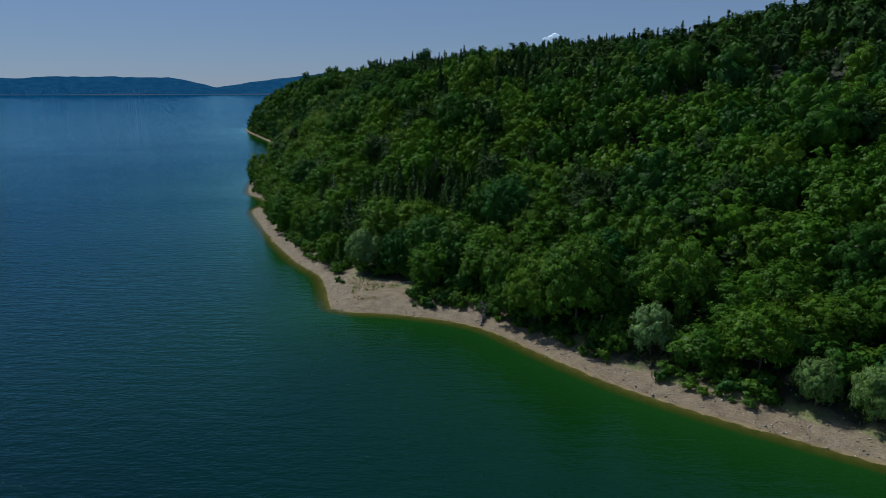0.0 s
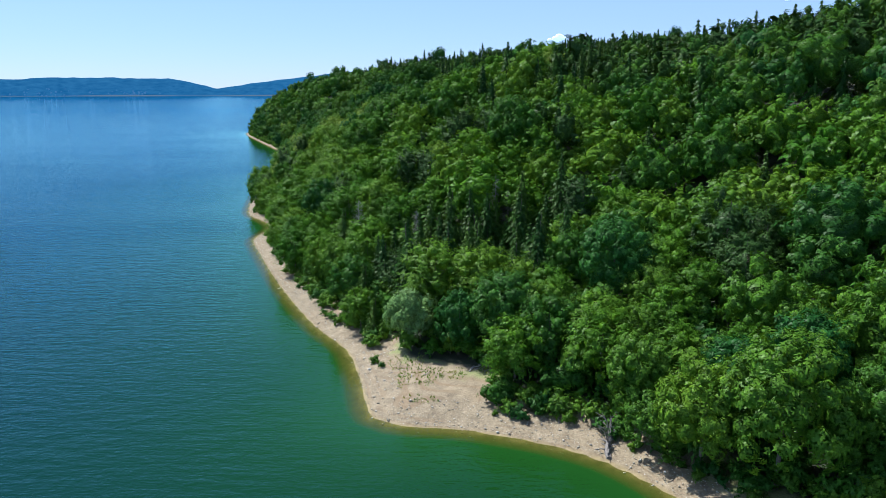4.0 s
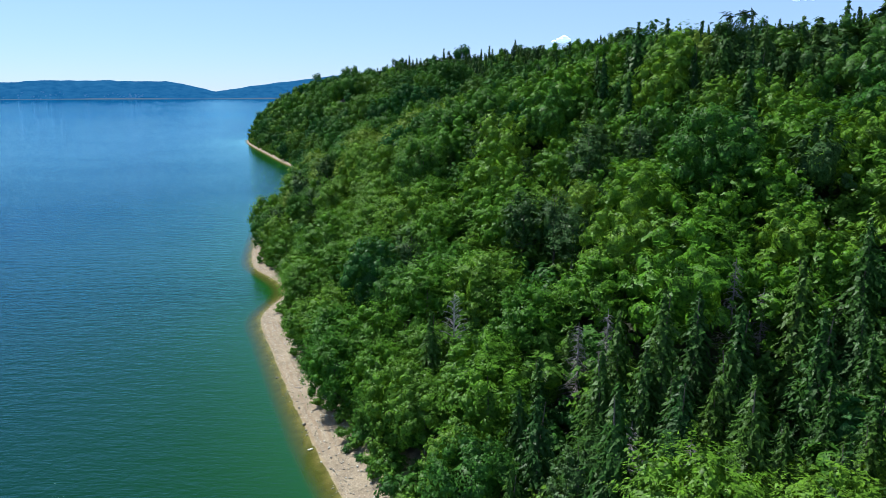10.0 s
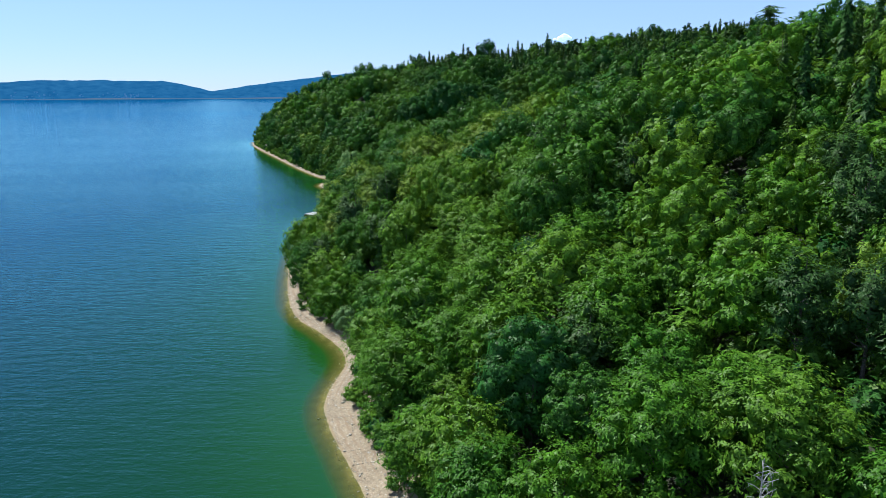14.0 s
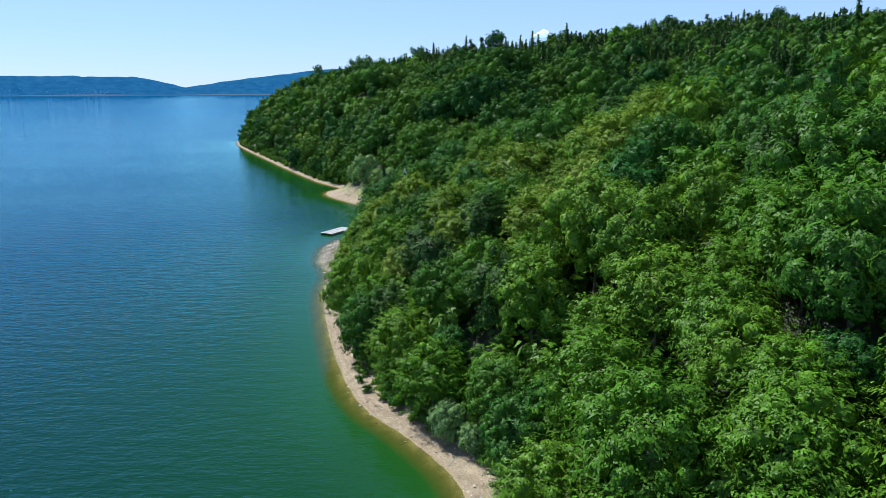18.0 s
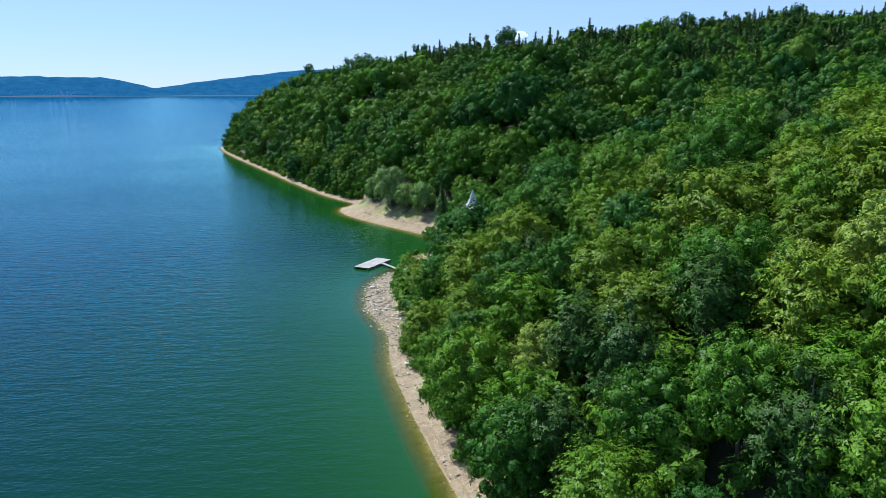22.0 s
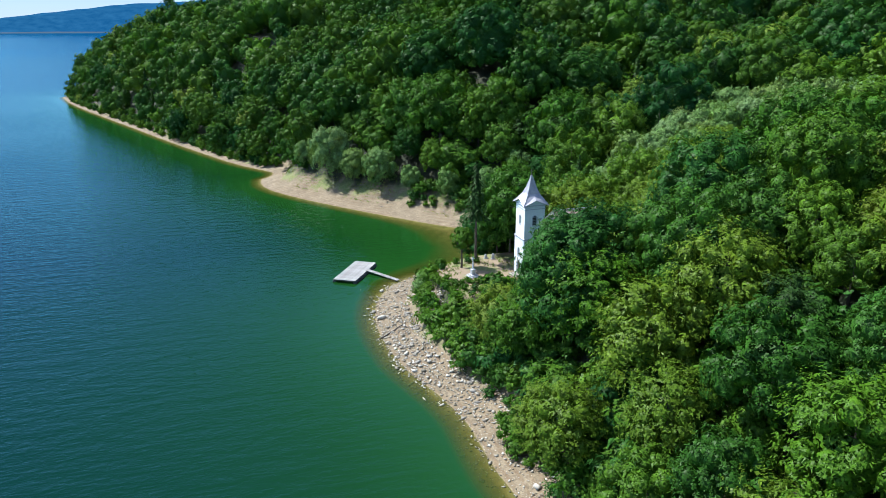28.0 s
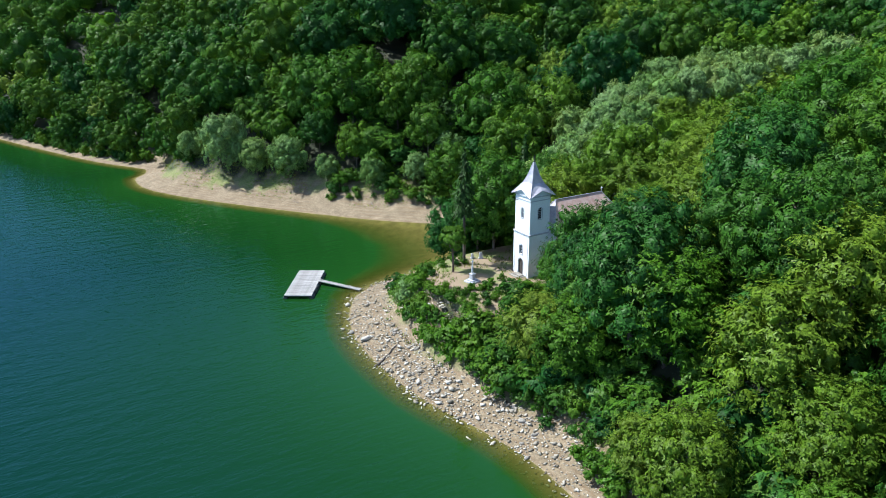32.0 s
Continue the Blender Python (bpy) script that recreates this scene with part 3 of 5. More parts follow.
strand.data.materials.append(STRAND)
tagged(strand, "pale thin strip of far lake shore", "shore", kind="structure")


# ---- trees ----
def ico_arrays(sub):
    bm = bmesh.new()
    bmesh.ops.create_icosphere(bm, subdivisions=sub, radius=1)
    v = np.array([tuple(q.co) for q in bm.verts])
    f = np.array([[q.index for q in face.verts] for face in bm.faces])
    bm.free()
    return v, f


ICO, FINE = ico_arrays(1), ico_arrays(2)


def unit(a):
    return a / np.maximum(np.linalg.norm(a, axis=1, keepdims=True), 1e-9)


def sprays(r, at, out, length, width, droop=0.25, flat=0.55, loose=0.40, face=None):
    """Pointed sprays of leaves at the places, reaching about outwards, their faces turned up and the way of face."""
    n = len(at)
    normal = unit((out * 0.6 if face is None else face) + np.array([0, 0, flat]) + r.normal(0, loose, (n, 3)))
    outward = unit(out + r.normal(0, 0.5, (n, 3)))
    along = unit(outward - (outward * normal).sum(1, keepdims=True) * normal)
    side = np.cross(normal, along)
    ln = length * r.uniform(0.6, 1.4, (n, 1))
    wd = width * r.uniform(0.6, 1.4, (n, 1))
    down = np.array([0, 0, -1.0]) * droop * ln
    v = np.stack([at - along * ln * 0.4 + side * wd * 0.5, at + along * ln * 0.6 + down, at - along * ln * 0.4 - side * wd * 0.5], 1).reshape(-1, 3)
    return v, np.arange(3 * n).reshape(n, 3)


def broad_crown(r, clumps, per, lobes, length, width, size=(1, 1, 1), plate=False, droop=0.2, low=-0.55, lobe=0.30, core=0.86, puff=0.10, hang=0.0, rag=0.10):
    """A crown about one unit in radius, times size: a dome of many rounded boughs, each set with tufts or flat fans of leafy sprays over a heart of inner leaves."""
    k = np.arange(lobes) + 0.5                  # boughs spread evenly over the dome, then shaken
    z = 1 - (1 - low) * k / lobes
    a = k * 2.39996 + r.uniform(0, 6.28)
    c = unit(np.stack([np.sqrt(1 - z * z) * np.cos(a), np.sqrt(1 - z * z) * np.sin(a), z], 1) + r.normal(0, 0.55 / math.sqrt(lobes), (lobes, 3)))
    rad = lobe * r.uniform(0.75, 1.30, lobes)
    mid = c * (1.0 - rad[:, None]) * (1 + r.uniform(-rag, rag, (lobes, 1)))
    pick = r.choice(lobes, clumps * 4, p=rad ** 2 / (rad ** 2).sum())
    way = unit(unit(r.normal(0, 1, (clumps * 4, 3))) + 0.9 * c[pick] + np.array([0, 0, 0.25]))
    at = mid[pick] + way * (rad[pick] * r.uniform(0.90, 1.05, clumps * 4))[:, None]
    gap = (np.linalg.norm(at[:, None] - mid[None], axis=2) < rad[None] * 0.86).any(1) | (at[:, 2] < low * 1.1)
    at, way = at[~gap][:clumps], way[~gap][:clumps]
    n = len(at)
    size = np.array(size)
    dome = unit(at / size)
    at, mean = at * size, float(size.mean())
    fan = puff * mean * r.uniform(0.7, 1.35, (n, 1, 1))
    turned = np.repeat(0.55 * dome + 0.60 * way, per, 0)
    if plate:                                   # fans: flat boughs that reach outwards and nod at the tip
        a = unit(way * np.array([1, 1, 0.35]) + np.array([0, 0, 0.12]) + r.normal(0, 0.25, (n, 3)))[:, None]
        s = unit(np.cross(a[:, 0], np.array([0, 0, 1.0])))[:, None]
        u, w = r.uniform(-0.9, 1.5, (n, per, 1)), r.normal(0, 0.42, (n, per, 1))
        p = at[:, None] + fan * (a * u * 1.5 + s * w * (1.5 - 0.6 * np.abs(u)) + np.array([0, 0, -0.16]) * u * u)
        out = unit((a + s * w * 0.9 + np.zeros_like(p)).reshape(-1, 3))
        v1, f1 = sprays(r, p.reshape(-1, 3), out, length, width, droop, 0.8, 0.26, face=turned)
    else:                                       # rosettes: rounded tufts
        q = unit((r.normal(0, 1, (n, per, 3)) + way[:, None] * 1.2).reshape(-1, 3))
        p = np.repeat(at, per, 0) + q * fan.repeat(per, 1).reshape(-1, 1) * r.uniform(0.35, 1.05, (n * per, 1))
        p[:, 2] -= hang * mean * r.uniform(0, 1, n * per)
        v1, f1 = sprays(r, p, q, length, width, droop, 0.35, 0.26, face=turned + 0.4 * q)
    iv, jf = ICO
    v2 = np.concatenate([(iv * (rad[i] * core) * r.uniform(0.90, 1.08, (len(iv), 1)) + mid[i]) * size for i in range(lobes)] + [iv * 0.62 * size])
    f2 = np.concatenate([jf + len(iv) * i for i in range(lobes + 1)]) + len(v1)
    return np.concatenate([v1, v2]), f1, f2


def spruce_crown(r, layers, per, reach, tall, length, base=0.12, thin=1.0, steps=(0.45, 0.8, 1.0)):
    """Whorls of drooping boughs, wide below and short at the top, with gaps between them, round a thin dark heart."""
    at, out = [], []
    for k in range(layers):
        s = (k + 0.5) / layers
        z = tall * (base + (1 - base) * s)
        rr = reach * (1 - s) ** 0.95 + 0.006 * tall
        n = max(4, int(per * (0.35 + 0.65 * (1 - s))))
        ph = r.uniform(0, 6.28)
        for j in range(n):
            a = ph + 6.2832 * j / n + r.uniform(-0.22, 0.22)
            long, lift = r.uniform(0.68, 1.22), r.uniform(-0.22, 0.22) * tall / layers
            for q in steps if s < 0.8 else steps[-2:]:
                w = rr * q * long
                b = a + r.uniform(-0.10, 0.10)
                at.append((w * math.cos(b), w * math.sin(b), z - w * 0.42 + lift))
                out.append((math.cos(a), math.sin(a), -0.35))
    at, out = np.array(at), np.array(out)
    v1, f1 = sprays(r, at, out, length, length * 0.55 * thin, 0.22, 1.0, 0.22)
    n, heart = 7, []
    for k, s in enumerate((0.0, 0.35, 0.7, 1.0)):
        for j in range(n):
            a = 6.2832 * j / n + k
            w = reach * 0.56 * (1 - s) ** 0.95 + 0.002 * tall
            heart.append((w * math.cos(a), w * math.sin(a), tall * (base + (1 - base) * s) - 0.42 * w))
    f2 = [(k * n + j, k * n + (j + 1) % n, (k + 1) * n + (j + 1) % n, (k + 1) * n + j) for k in range(3) for j in range(n)]
    return np.concatenate([v1, np.array(heart)]), f1, np.array(f2) + len(v1)


def trunk_mesh(name, r, tall, thick, limbs, spread=0.5, lean=0.04, sides=7):
    bm = bmesh.new()
    lx, ly = r.uniform(-lean, lean, 2) * tall
    pts = [(lx * s * s, ly * s * s, tall * s - 0.4) for s in (0, 0.08, 0.3, 0.6, 0.85, 1.0)]
    tube(bm, pts, [thick * k for k in (1.35, 1.0, 0.82, 0.6, 0.36, 0.12)], sides)
    for i in range(limbs):
        s = r.uniform(0.35, 0.85)
        a = r.uniform(0, 6.28)
        b = Vector((lx * s * s, ly * s * s, tall * s - 0.4))
        w = tall * spread * r.uniform(0.3, 0.55) * (1.1 - s * 0.6)
        e = b + Vector((math.cos(a) * w, math.sin(a) * w, w * r.uniform(0.35, 0.9)))
        tube(bm, [b, b.lerp(e, 0.5) + Vector((0, 0, -0.06 * w)), e], [thick * 0.42, thick * 0.28, thick * 0.08], 5)
    me = bpy.data.meshes.new(name)
    bm.to_mesh(me)
    bm.free()
    me.materials.append(BARK)
    return me


def crown_mesh(v, f1, f2, mat):
    me = quick_mesh("crown", v, [f1, f2], slots=[0, 1])
    me.materials.append(mat)
    me.materials.append(INSIDE[mat])
    return me


def tree_model(name, label, seed, kind, tall, group, category="tree"):
    """One tree, trunk and crown, standing at the origin; the copies share its meshes."""
    r = np.random.RandomState(seed)
    top = thing(name, (0, 0, -500), label, category, group)
    if kind == "spruce":
        v, f1, f2 = spruce_crown(r, 19, 17, tall * r.uniform(0.24, 0.31), tall, 0.85, 0.08, 0.95, (0.40, 0.60, 0.78, 0.92, 1.05))
        me, trunk = crown_mesh(v, f1, f2, NEEDLE), trunk_mesh("trunk", r, tall * 0.97, tall * 0.015, 0)
    elif kind == "pine":
        v, f1, f2 = broad_crown(r, 190, 9, 17, 0.60, 0.22, (tall * 0.23, tall * 0.23, tall * 0.38), True, 0.0, -0.9, 0.27, 0.66, 0.15, rag=0.26)
        me, trunk = crown_mesh(v + np.array([0, 0, tall * 0.60]), f1, f2, NEEDLE_PINE), trunk_mesh("trunk", r, tall * 0.92, tall * 0.016, 9, 0.4)
    elif kind == "willow":
        v, f1, f2 = broad_crown(r, 260, 9, 20, 0.50, 0.19, (tall * 0.44, tall * 0.44, tall * 0.46), False, 0.5, -0.85, 0.32, 0.88, 0.10, 0.08)
        me, trunk = crown_mesh(v + np.array([0, 0, tall * 0.54]), f1, f2, LEAF_WILLOW), trunk_mesh("trunk", r, tall * 0.75, tall * 0.022, 8, 0.7, 0.1)
    elif kind == "osier":
        v, f1, f2 = broad_crown(r, 120, 8, 12, 0.60, 0.24, (tall * 0.44, tall * 0.44, tall * 0.46), False, 0.4, -0.8, 0.36, 0.86, 0.10, 0.08)
        me, trunk = crown_mesh(v + np.array([0, 0, tall * 0.54]), f1, f2, LEAF_WILLOW), trunk_mesh("trunk", r, tall * 0.75, tall * 0.022, 3, 0.7, 0.1)
    elif kind == "shrub":
        v, f1, f2 = broad_crown(r, 68, 8, 9, 0.46, 0.26, (tall * 0.55, tall * 0.55, tall * 0.50), r.rand() < 0.5, 0.2, -0.5, 0.38, 0.80, 0.16, rag=0.18)
        me, trunk = crown_mesh(v + np.array([0, 0, tall * 0.45]), f1, f2, LEAF_LIGHT if seed % 2 else LEAF), trunk_mesh("trunk", r, tall * 0.6, tall * 0.03, 5, 0.8)
    else:
        wide = r.uniform(0.38, 0.47)
        size = (tall * wide, tall * wide * r.uniform(0.88, 1.12), tall * r.uniform(0.44, 0.50))
        if kind in ("light", "olive"):
            v, f1, f2 = broad_crown(r, 330, 10, 40, 0.52, 0.24, size, True, 0.10, -0.65, 0.23, 0.78, 0.105, rag=0.12)
        else:
            v, f1, f2 = broad_crown(r, 330, 10, 38, 0.44, 0.28, size, False, 0.2, -0.65, 0.23, 0.80, 0.085, rag=0.12)
        leaf = {"light": LEAF_LIGHT, "olive": LEAF_OLIVE, "teal": LEAF_TEAL, "pale": LEAF_PALE}.get(kind, LEAF)
        me, trunk = crown_mesh(v + np.array([0, 0, tall * 0.52]), f1, f2, leaf), trunk_mesh("trunk", r, tall * 0.85, tall * 0.016, 4)
    part("trunk", trunk, BARK, top)
    part("crown", me, BARK, top)
    return top


MODELS = {
    "leafy": [tree_model("oak_tree", "dark green broadleaf tree with a full rounded crown", 10 + i, "leafy", 15.5, "broadleaf trees along the shore") for i in range(7)],
    "light": [tree_model("hornbeam_tree", "light green broadleaf tree with layered leafy sprays", 30 + i, "light", 14.5, "broadleaf trees along the shore") for i in range(6)],
    "olive": [tree_model("hornbeam_tree", "olive green broadleaf tree with a broad dappled crown", 40 + i, "olive", 14.5, "broadleaf trees along the shore") for i in range(5)],
    "teal": [tree_model("oak_tree", "deep blue-green broadleaf tree with a dense rounded crown", 44 + i, "teal", 15.5, "broadleaf trees along the shore") for i in range(3)],
    "pale": [tree_model("acacia_tree", "pale yellow-green flowering tree with a loose crown", 47 + i, "pale", 14.5, "broadleaf trees along the shore") for i in range(2)],
    "spruce": [tree_model("spruce_tree", "dark green pointed spruce with drooping boughs", 50 + i, "spruce", 18.0, "spruces on the slope") for i in range(4)],
    "pine": [tree_model("pine_tree", "blue-green pine with clumped needles on a bare trunk", 60 + i, "pine", 16.0, "pines on the slope") for i in range(3)],
    "willow": [tree_model("willow_tree", "silver-green rounded willow by the gravel shore", 70 + i, "willow", 8.5, "willows by the water") for i in range(4)],
    "osier": [tree_model("willow_tree", "silver-green willow in the damp hollow behind the bay", 76 + i, "osier", 8.5, "willows in the hollow") for i in range(3)],
    "shrub": [tree_model("shrub", "low leafy green shrub at the edge of the wood", 90 + i, "shrub", 3.4, "shrubs at the edge of the wood", "shrub") for i in range(6)],
}


def grand_tree(kind, seed):
    """Arrays of one tall tree of the wood across the bay, one unit tall."""
    r = np.random.RandomState(seed)
    v, a, b = broad_crown(r, 140, 5, 26, 0.056, 0.038, (0.45, 0.45, 0.48), kind in ("light", "olive"), 0.15, -0.6, 0.25, 0.80, 0.075, rag=0.15)
    return v + np.array([0, 0, 0.52]), a, b


def simple_tree(kind, seed, fine):
    """Arrays of one tree of the far woods: sprays and heart, one unit tall."""
    r = np.random.RandomState(seed)
    if kind == "spruce" and fine == 4:
        return spruce_crown(r, 9, 7, 0.25, 1.0, 0.12, 0.06, 1.1, (0.6, 1.0))
    if kind == "spruce":
        return spruce_crown(r, 15 if fine else 10, 11 if fine else 8, 0.25, 1.0, 0.07 if fine else 0.10, 0.06, 1.1)
    if kind == "pine":
        v, a, b = broad_crown(r, 80 if fine else 22, 4 if fine else 3, 10 if fine else 4, 0.070 if fine else 0.13, 0.036 if fine else 0.08, (0.21, 0.21, 0.38), True, 0.0, -0.85, 0.30, 0.72, 0.14, rag=0.22)
        return v + np.array([0, 0, 0.60]), a, b
    flat = kind in ("light", "olive")
    v, a, b = broad_crown(r, (50, 104, 0, 150)[fine], 5 if fine == 3 else 4, (7, 22, 0, 28)[fine], (0.066, 0.064, 0, 0.052)[fine], (0.052, 0.046, 0, 0.034)[fine], (0.43, 0.43, 0.48),
                          flat, 0.15, -0.6, 0.24 if fine else 0.36, 0.76 if fine else 0.86, 0.085, rag=0.17 if fine else 0.10)
    return v + np.array([0, 0, 0.52]), a, b


def joined_woods(name, label, mat, models, rows):
    """Far trees of one sort as one mesh; rows of x, y, z, height, turn, tint."""
    vs, fs, f4, f3, tints, base = [], [], [], [], [], 0
    for i, (x, y, z, h, a, t) in enumerate(rows):
        v, s, c = models[i % len(models)]
        ca, sa = math.cos(a) * h, math.sin(a) * h
        vs.append(np.stack([v[:, 0] * ca - v[:, 1] * sa + x, v[:, 0] * sa + v[:, 1] * ca + y, v[:, 2] * h + z], 1))
        fs.append(s + base)
        (f3 if c.shape[1] == 3 else f4).append(c + base)
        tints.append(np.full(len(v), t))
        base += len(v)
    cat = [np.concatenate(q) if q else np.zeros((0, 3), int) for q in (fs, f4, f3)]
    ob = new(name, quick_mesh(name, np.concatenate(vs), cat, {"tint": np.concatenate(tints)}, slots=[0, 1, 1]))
    ob.data.materials.append(mat)
    ob.data.materials.append(INSIDE[mat])
    return tagged(ob, label, "forest", kind="stuff")


# Places: a jittered grid over the slope, closer set by the shore.
rng = np.random.RandomState(7)


def grid_places(x0, x1, y0, y1, pitch):
    gx, gy = np.meshgrid(np.arange(x0, x1, pitch), np.arange(y0, y1, pitch))
    gx[1::2] += pitch / 2
    n = gx.size
    return gx.ravel() + rng.uniform(-0.36, 0.36, n) * pitch, gy.ravel() + rng.uniform(-0.36, 0.36, n) * pitch


def clear_of_plan(x, y):
    """False in the churchyard, along the church and where single trees stand."""
    yard = ((x + 100) / 8) ** 2 + ((y - 477) / 7) ** 2 < 1
    nave = (x > -97) & (x < -71) & (y > 466) & (y < 480)
    front = (x < -97.5) & (y > 457) & (y < 520)
    return ~(yard | nave | front)


def conifer_share(x, y, h):
    """How much of the wood is spruce or pine here."""
    a = np.exp(-(((x + 6) / 24) ** 2 + ((y - 214) / 36) ** 2)) * 0.2
    b = np.exp(-(((x - 50) / 55) ** 2 + ((y - 320) / 60) ** 2)) * 0.75
    c = np.clip((h - np.where(y > 540, 42, 44)) / 18, 0, 1) * np.where(y > 540, 0.9, 0.80)
    d = np.clip(waves2(x, y, 60, 12) - 0.4, 0, 1) * 0.6
    return np.clip(np.maximum(np.maximum(a, b), np.maximum(c, d)), 0.04, 0.96)


DEAD = [(-18.8, 232.5, 14), (-2.5, 233.5, 16), (-20.5, 213, 14.5), (-22.2, 234, 12.5), (0.5, 231.5, 13), (-15, 211, 12), (-38.4, 247.6, 14.5)]
WILLOWS = [(39.5, 127.5, 1.2), (60, 106.0, 1.0), (66.5, 100.5, 1.15), (-22.0, 193.0, 1.42), (-2.7, 178.4, 0.72), (-84.6, 344.6, 0.82), (-81.2, 340.5, 0.6),
           (-119, 603, 1.1), (-112, 589, 2.0), (-106, 581, 1.3), (-99.5, 572, 1.5), (-92, 563.5, 0.9), (-83.5, 553, 1.0), (-74, 546, 1.0), (-65, 545, 1.2),
           (-206, 838, 1.1), (-192, 800, 1.0), (-168, 733, 0.8)]
# trees that stand out from the wood: place, sort, height against its kind
MARKED = [(-21, 264, "pine", 1.0), (-46.6, 277.5, "pine", 0.95), (-26, 268, "pine", 1.05), (-19, 258, "pine", 0.95), (-77, 373, "pine", 1.1), (-86, 375, "pine", 1.1), (-76, 354.5, "pine", 1.15),
          (-41, 340, "pine", 1.15), (-38, 343, "pine", 1.1), (-89, 386, "pine", 1.0), (-94, 374, "pine", 0.95), (-31, 315, "pine", 1.0), (10.5, 199, "teal", 0.86), (5, 264, "teal", 1.3),
          (-92, 412, "teal", 0.95), (-100, 407, "teal", 0.85), (-36.5, 334, "teal", 1.35), (-28, 330, "teal", 1.25), (0, 193, "leafy", 0.72), (25, 216, "light", 0.95), (-58, 370.5, "pale", 1.1),
          (-16.5, 267.5, "pale", 0.95), (-68, 367, "olive", 1.15), (-92, 391, "pale", 0.78), (9, 563, "pale", 1.5), (-20, 560, "pale", 1.35), (18, 566, "pale", 1.3), (-80, 573, "teal", 1.62),
          (-97, 439.5, "light", 1.05), (-97, 425.5, "olive", 1.1), (-84, 357, "leafy", 0.6), (-48, 269, "leafy", 0.85), (17, 311.5, "spruce", 0.85), (24, 318, "spruce", 0.9), (32, 310, "spruce", 0.85),
          (37, 321, "spruce", 0.9), (28, 302, "spruce", 0.85), (-1, 330, "spruce", 0.9), (10, 322, "spruce", 0.85)]
px, py = grid_places(-300, 540, 66, 528, 5.4)
qx, qy = grid_places(-300, 540, 528, 1060, 7.8)           # across the bay the trees are older and larger
kx, ky = grid_places(-52, 22, 192, 242, 4.6)              # the close stand of spruces above the first beach
stand = rng.rand(len(kx)) < 0.85 * np.exp(-((kx + 13) / 26) ** 2 - ((ky - 215) / 20) ** 2)
lead = len(MARKED)
px, py = np.concatenate([[m[0] for m in MARKED], px, qx, kx[stand]]), np.concatenate([[m[1] for m in MARKED], py, qy, ky[stand]])
marked, close = np.arange(len(px)) < lead, np.arange(len(px)) >= len(px) - stand.sum()
pz, pd, _ = lie(px, py)
edge = np.where(py > 640, 3.0, np.where(py < 155, 5.2, np.where(py < 320, 5.2, np.where(py < 440, 4.4, 6.6)))) + 1.4 * rng.rand(len(px)) + 4 * np.exp(-((py - 478) / 22) ** 2) + 3 * np.exp(-((py - 182) / 9) ** 2 - ((px + 15) / 10) ** 2) + 2.5 * np.exp(-((py - 556) / 36) ** 2)
keep = (pd > edge) & ~(((px + 18) / 12) ** 2 + ((py - 175) / 11.5) ** 2 < 1) & (pd < np.where(py > 640, 520, np.where(py > 480, 420, 260))) & ((px < 0.64 * py + 45) | (py > 387 + (px + 157) / 1.85)) & clear_of_plan(px, py)
BELT = np.array([(-64, 503), (-40, 514), (-22, 518), (-8, 512), (5, 505), (24, 499)], float)           # willows in the hollow
keep &= line_distance(px, py, BELT)[0] > 10.5
keep &= ~((px < -94) & (py > 476) & (py < 512))
for wx0, wy0, ws in DEAD:
    keep &= np.hypot(px - wx0, py - wy0) > 3.2
for wx0, wy0, ws in WILLOWS:
    keep &= np.hypot(px - wx0, py - wy0) > (7.6 if wy0 < 130 else 7.2 if wy0 < 200 else 5.2) * ws
keep &= marked | close | (np.hypot((px + 13) / 26, (py - 215) / 20) > 0.9) | (rng.rand(len(px)) < 0.35)
keep |= marked
px, py, pz, pd, marked, close = (a[keep] for a in (px, py, pz, pd, marked, close))
con = close | (pd > 15) & (np.hypot(px + 88, py - 470) > 22) & (rng.rand(len(px)) < conifer_share(px, py, pz))
pine = con & ~close & (waves2(px, py, 55, 21) > 0.1)
light = ~con & (waves2(px, py, 45, 22) + 1.1 * np.exp(-((px + 42) / 26) ** 2 - ((py - 285) / 45) ** 2) + 1.4 * np.exp(-((px - 2) / 36) ** 2 - ((py - 256) / 32) ** 2) + rng.normal(0, 0.45, len(px)) > 0.12)
scale = np.clip(rng.normal(0.93, 0.19, len(px)), 0.55, 1.45) * np.where(py > 528, 1.32 * np.clip(0.62 + pd / 70, 0.62, 1.0), np.clip(np.where(py < 200, 0.84, 0.74) + pd / 60, 0.66, 1.0)) * np.where((pd > 260) & (py < 528), 1.1, 1.0)
scale *= 1 - 0.42 * np.exp(-((px + 22) / 34) ** 2 - ((py - 490) / 17) ** 2)           # low wood before the willows


def sight_cap(x, y):
    """The wood before the church stays low, so that its roof shows above it from the lake."""
    u, w = -0.56 * (x + 92) - 0.83 * (y - 468), 0.83 * (x + 92) - 0.56 * (y - 468)
    cap = 15.4 + 0.36 * (u + 0.65 * np.clip(w, 0, 20)) + 7.0 * np.clip((w - 2.5) / 2.5, 0, 1)
    return np.where((u > -14) & (u < 60) & (w > -5) & (w < 19), cap, 999.0)


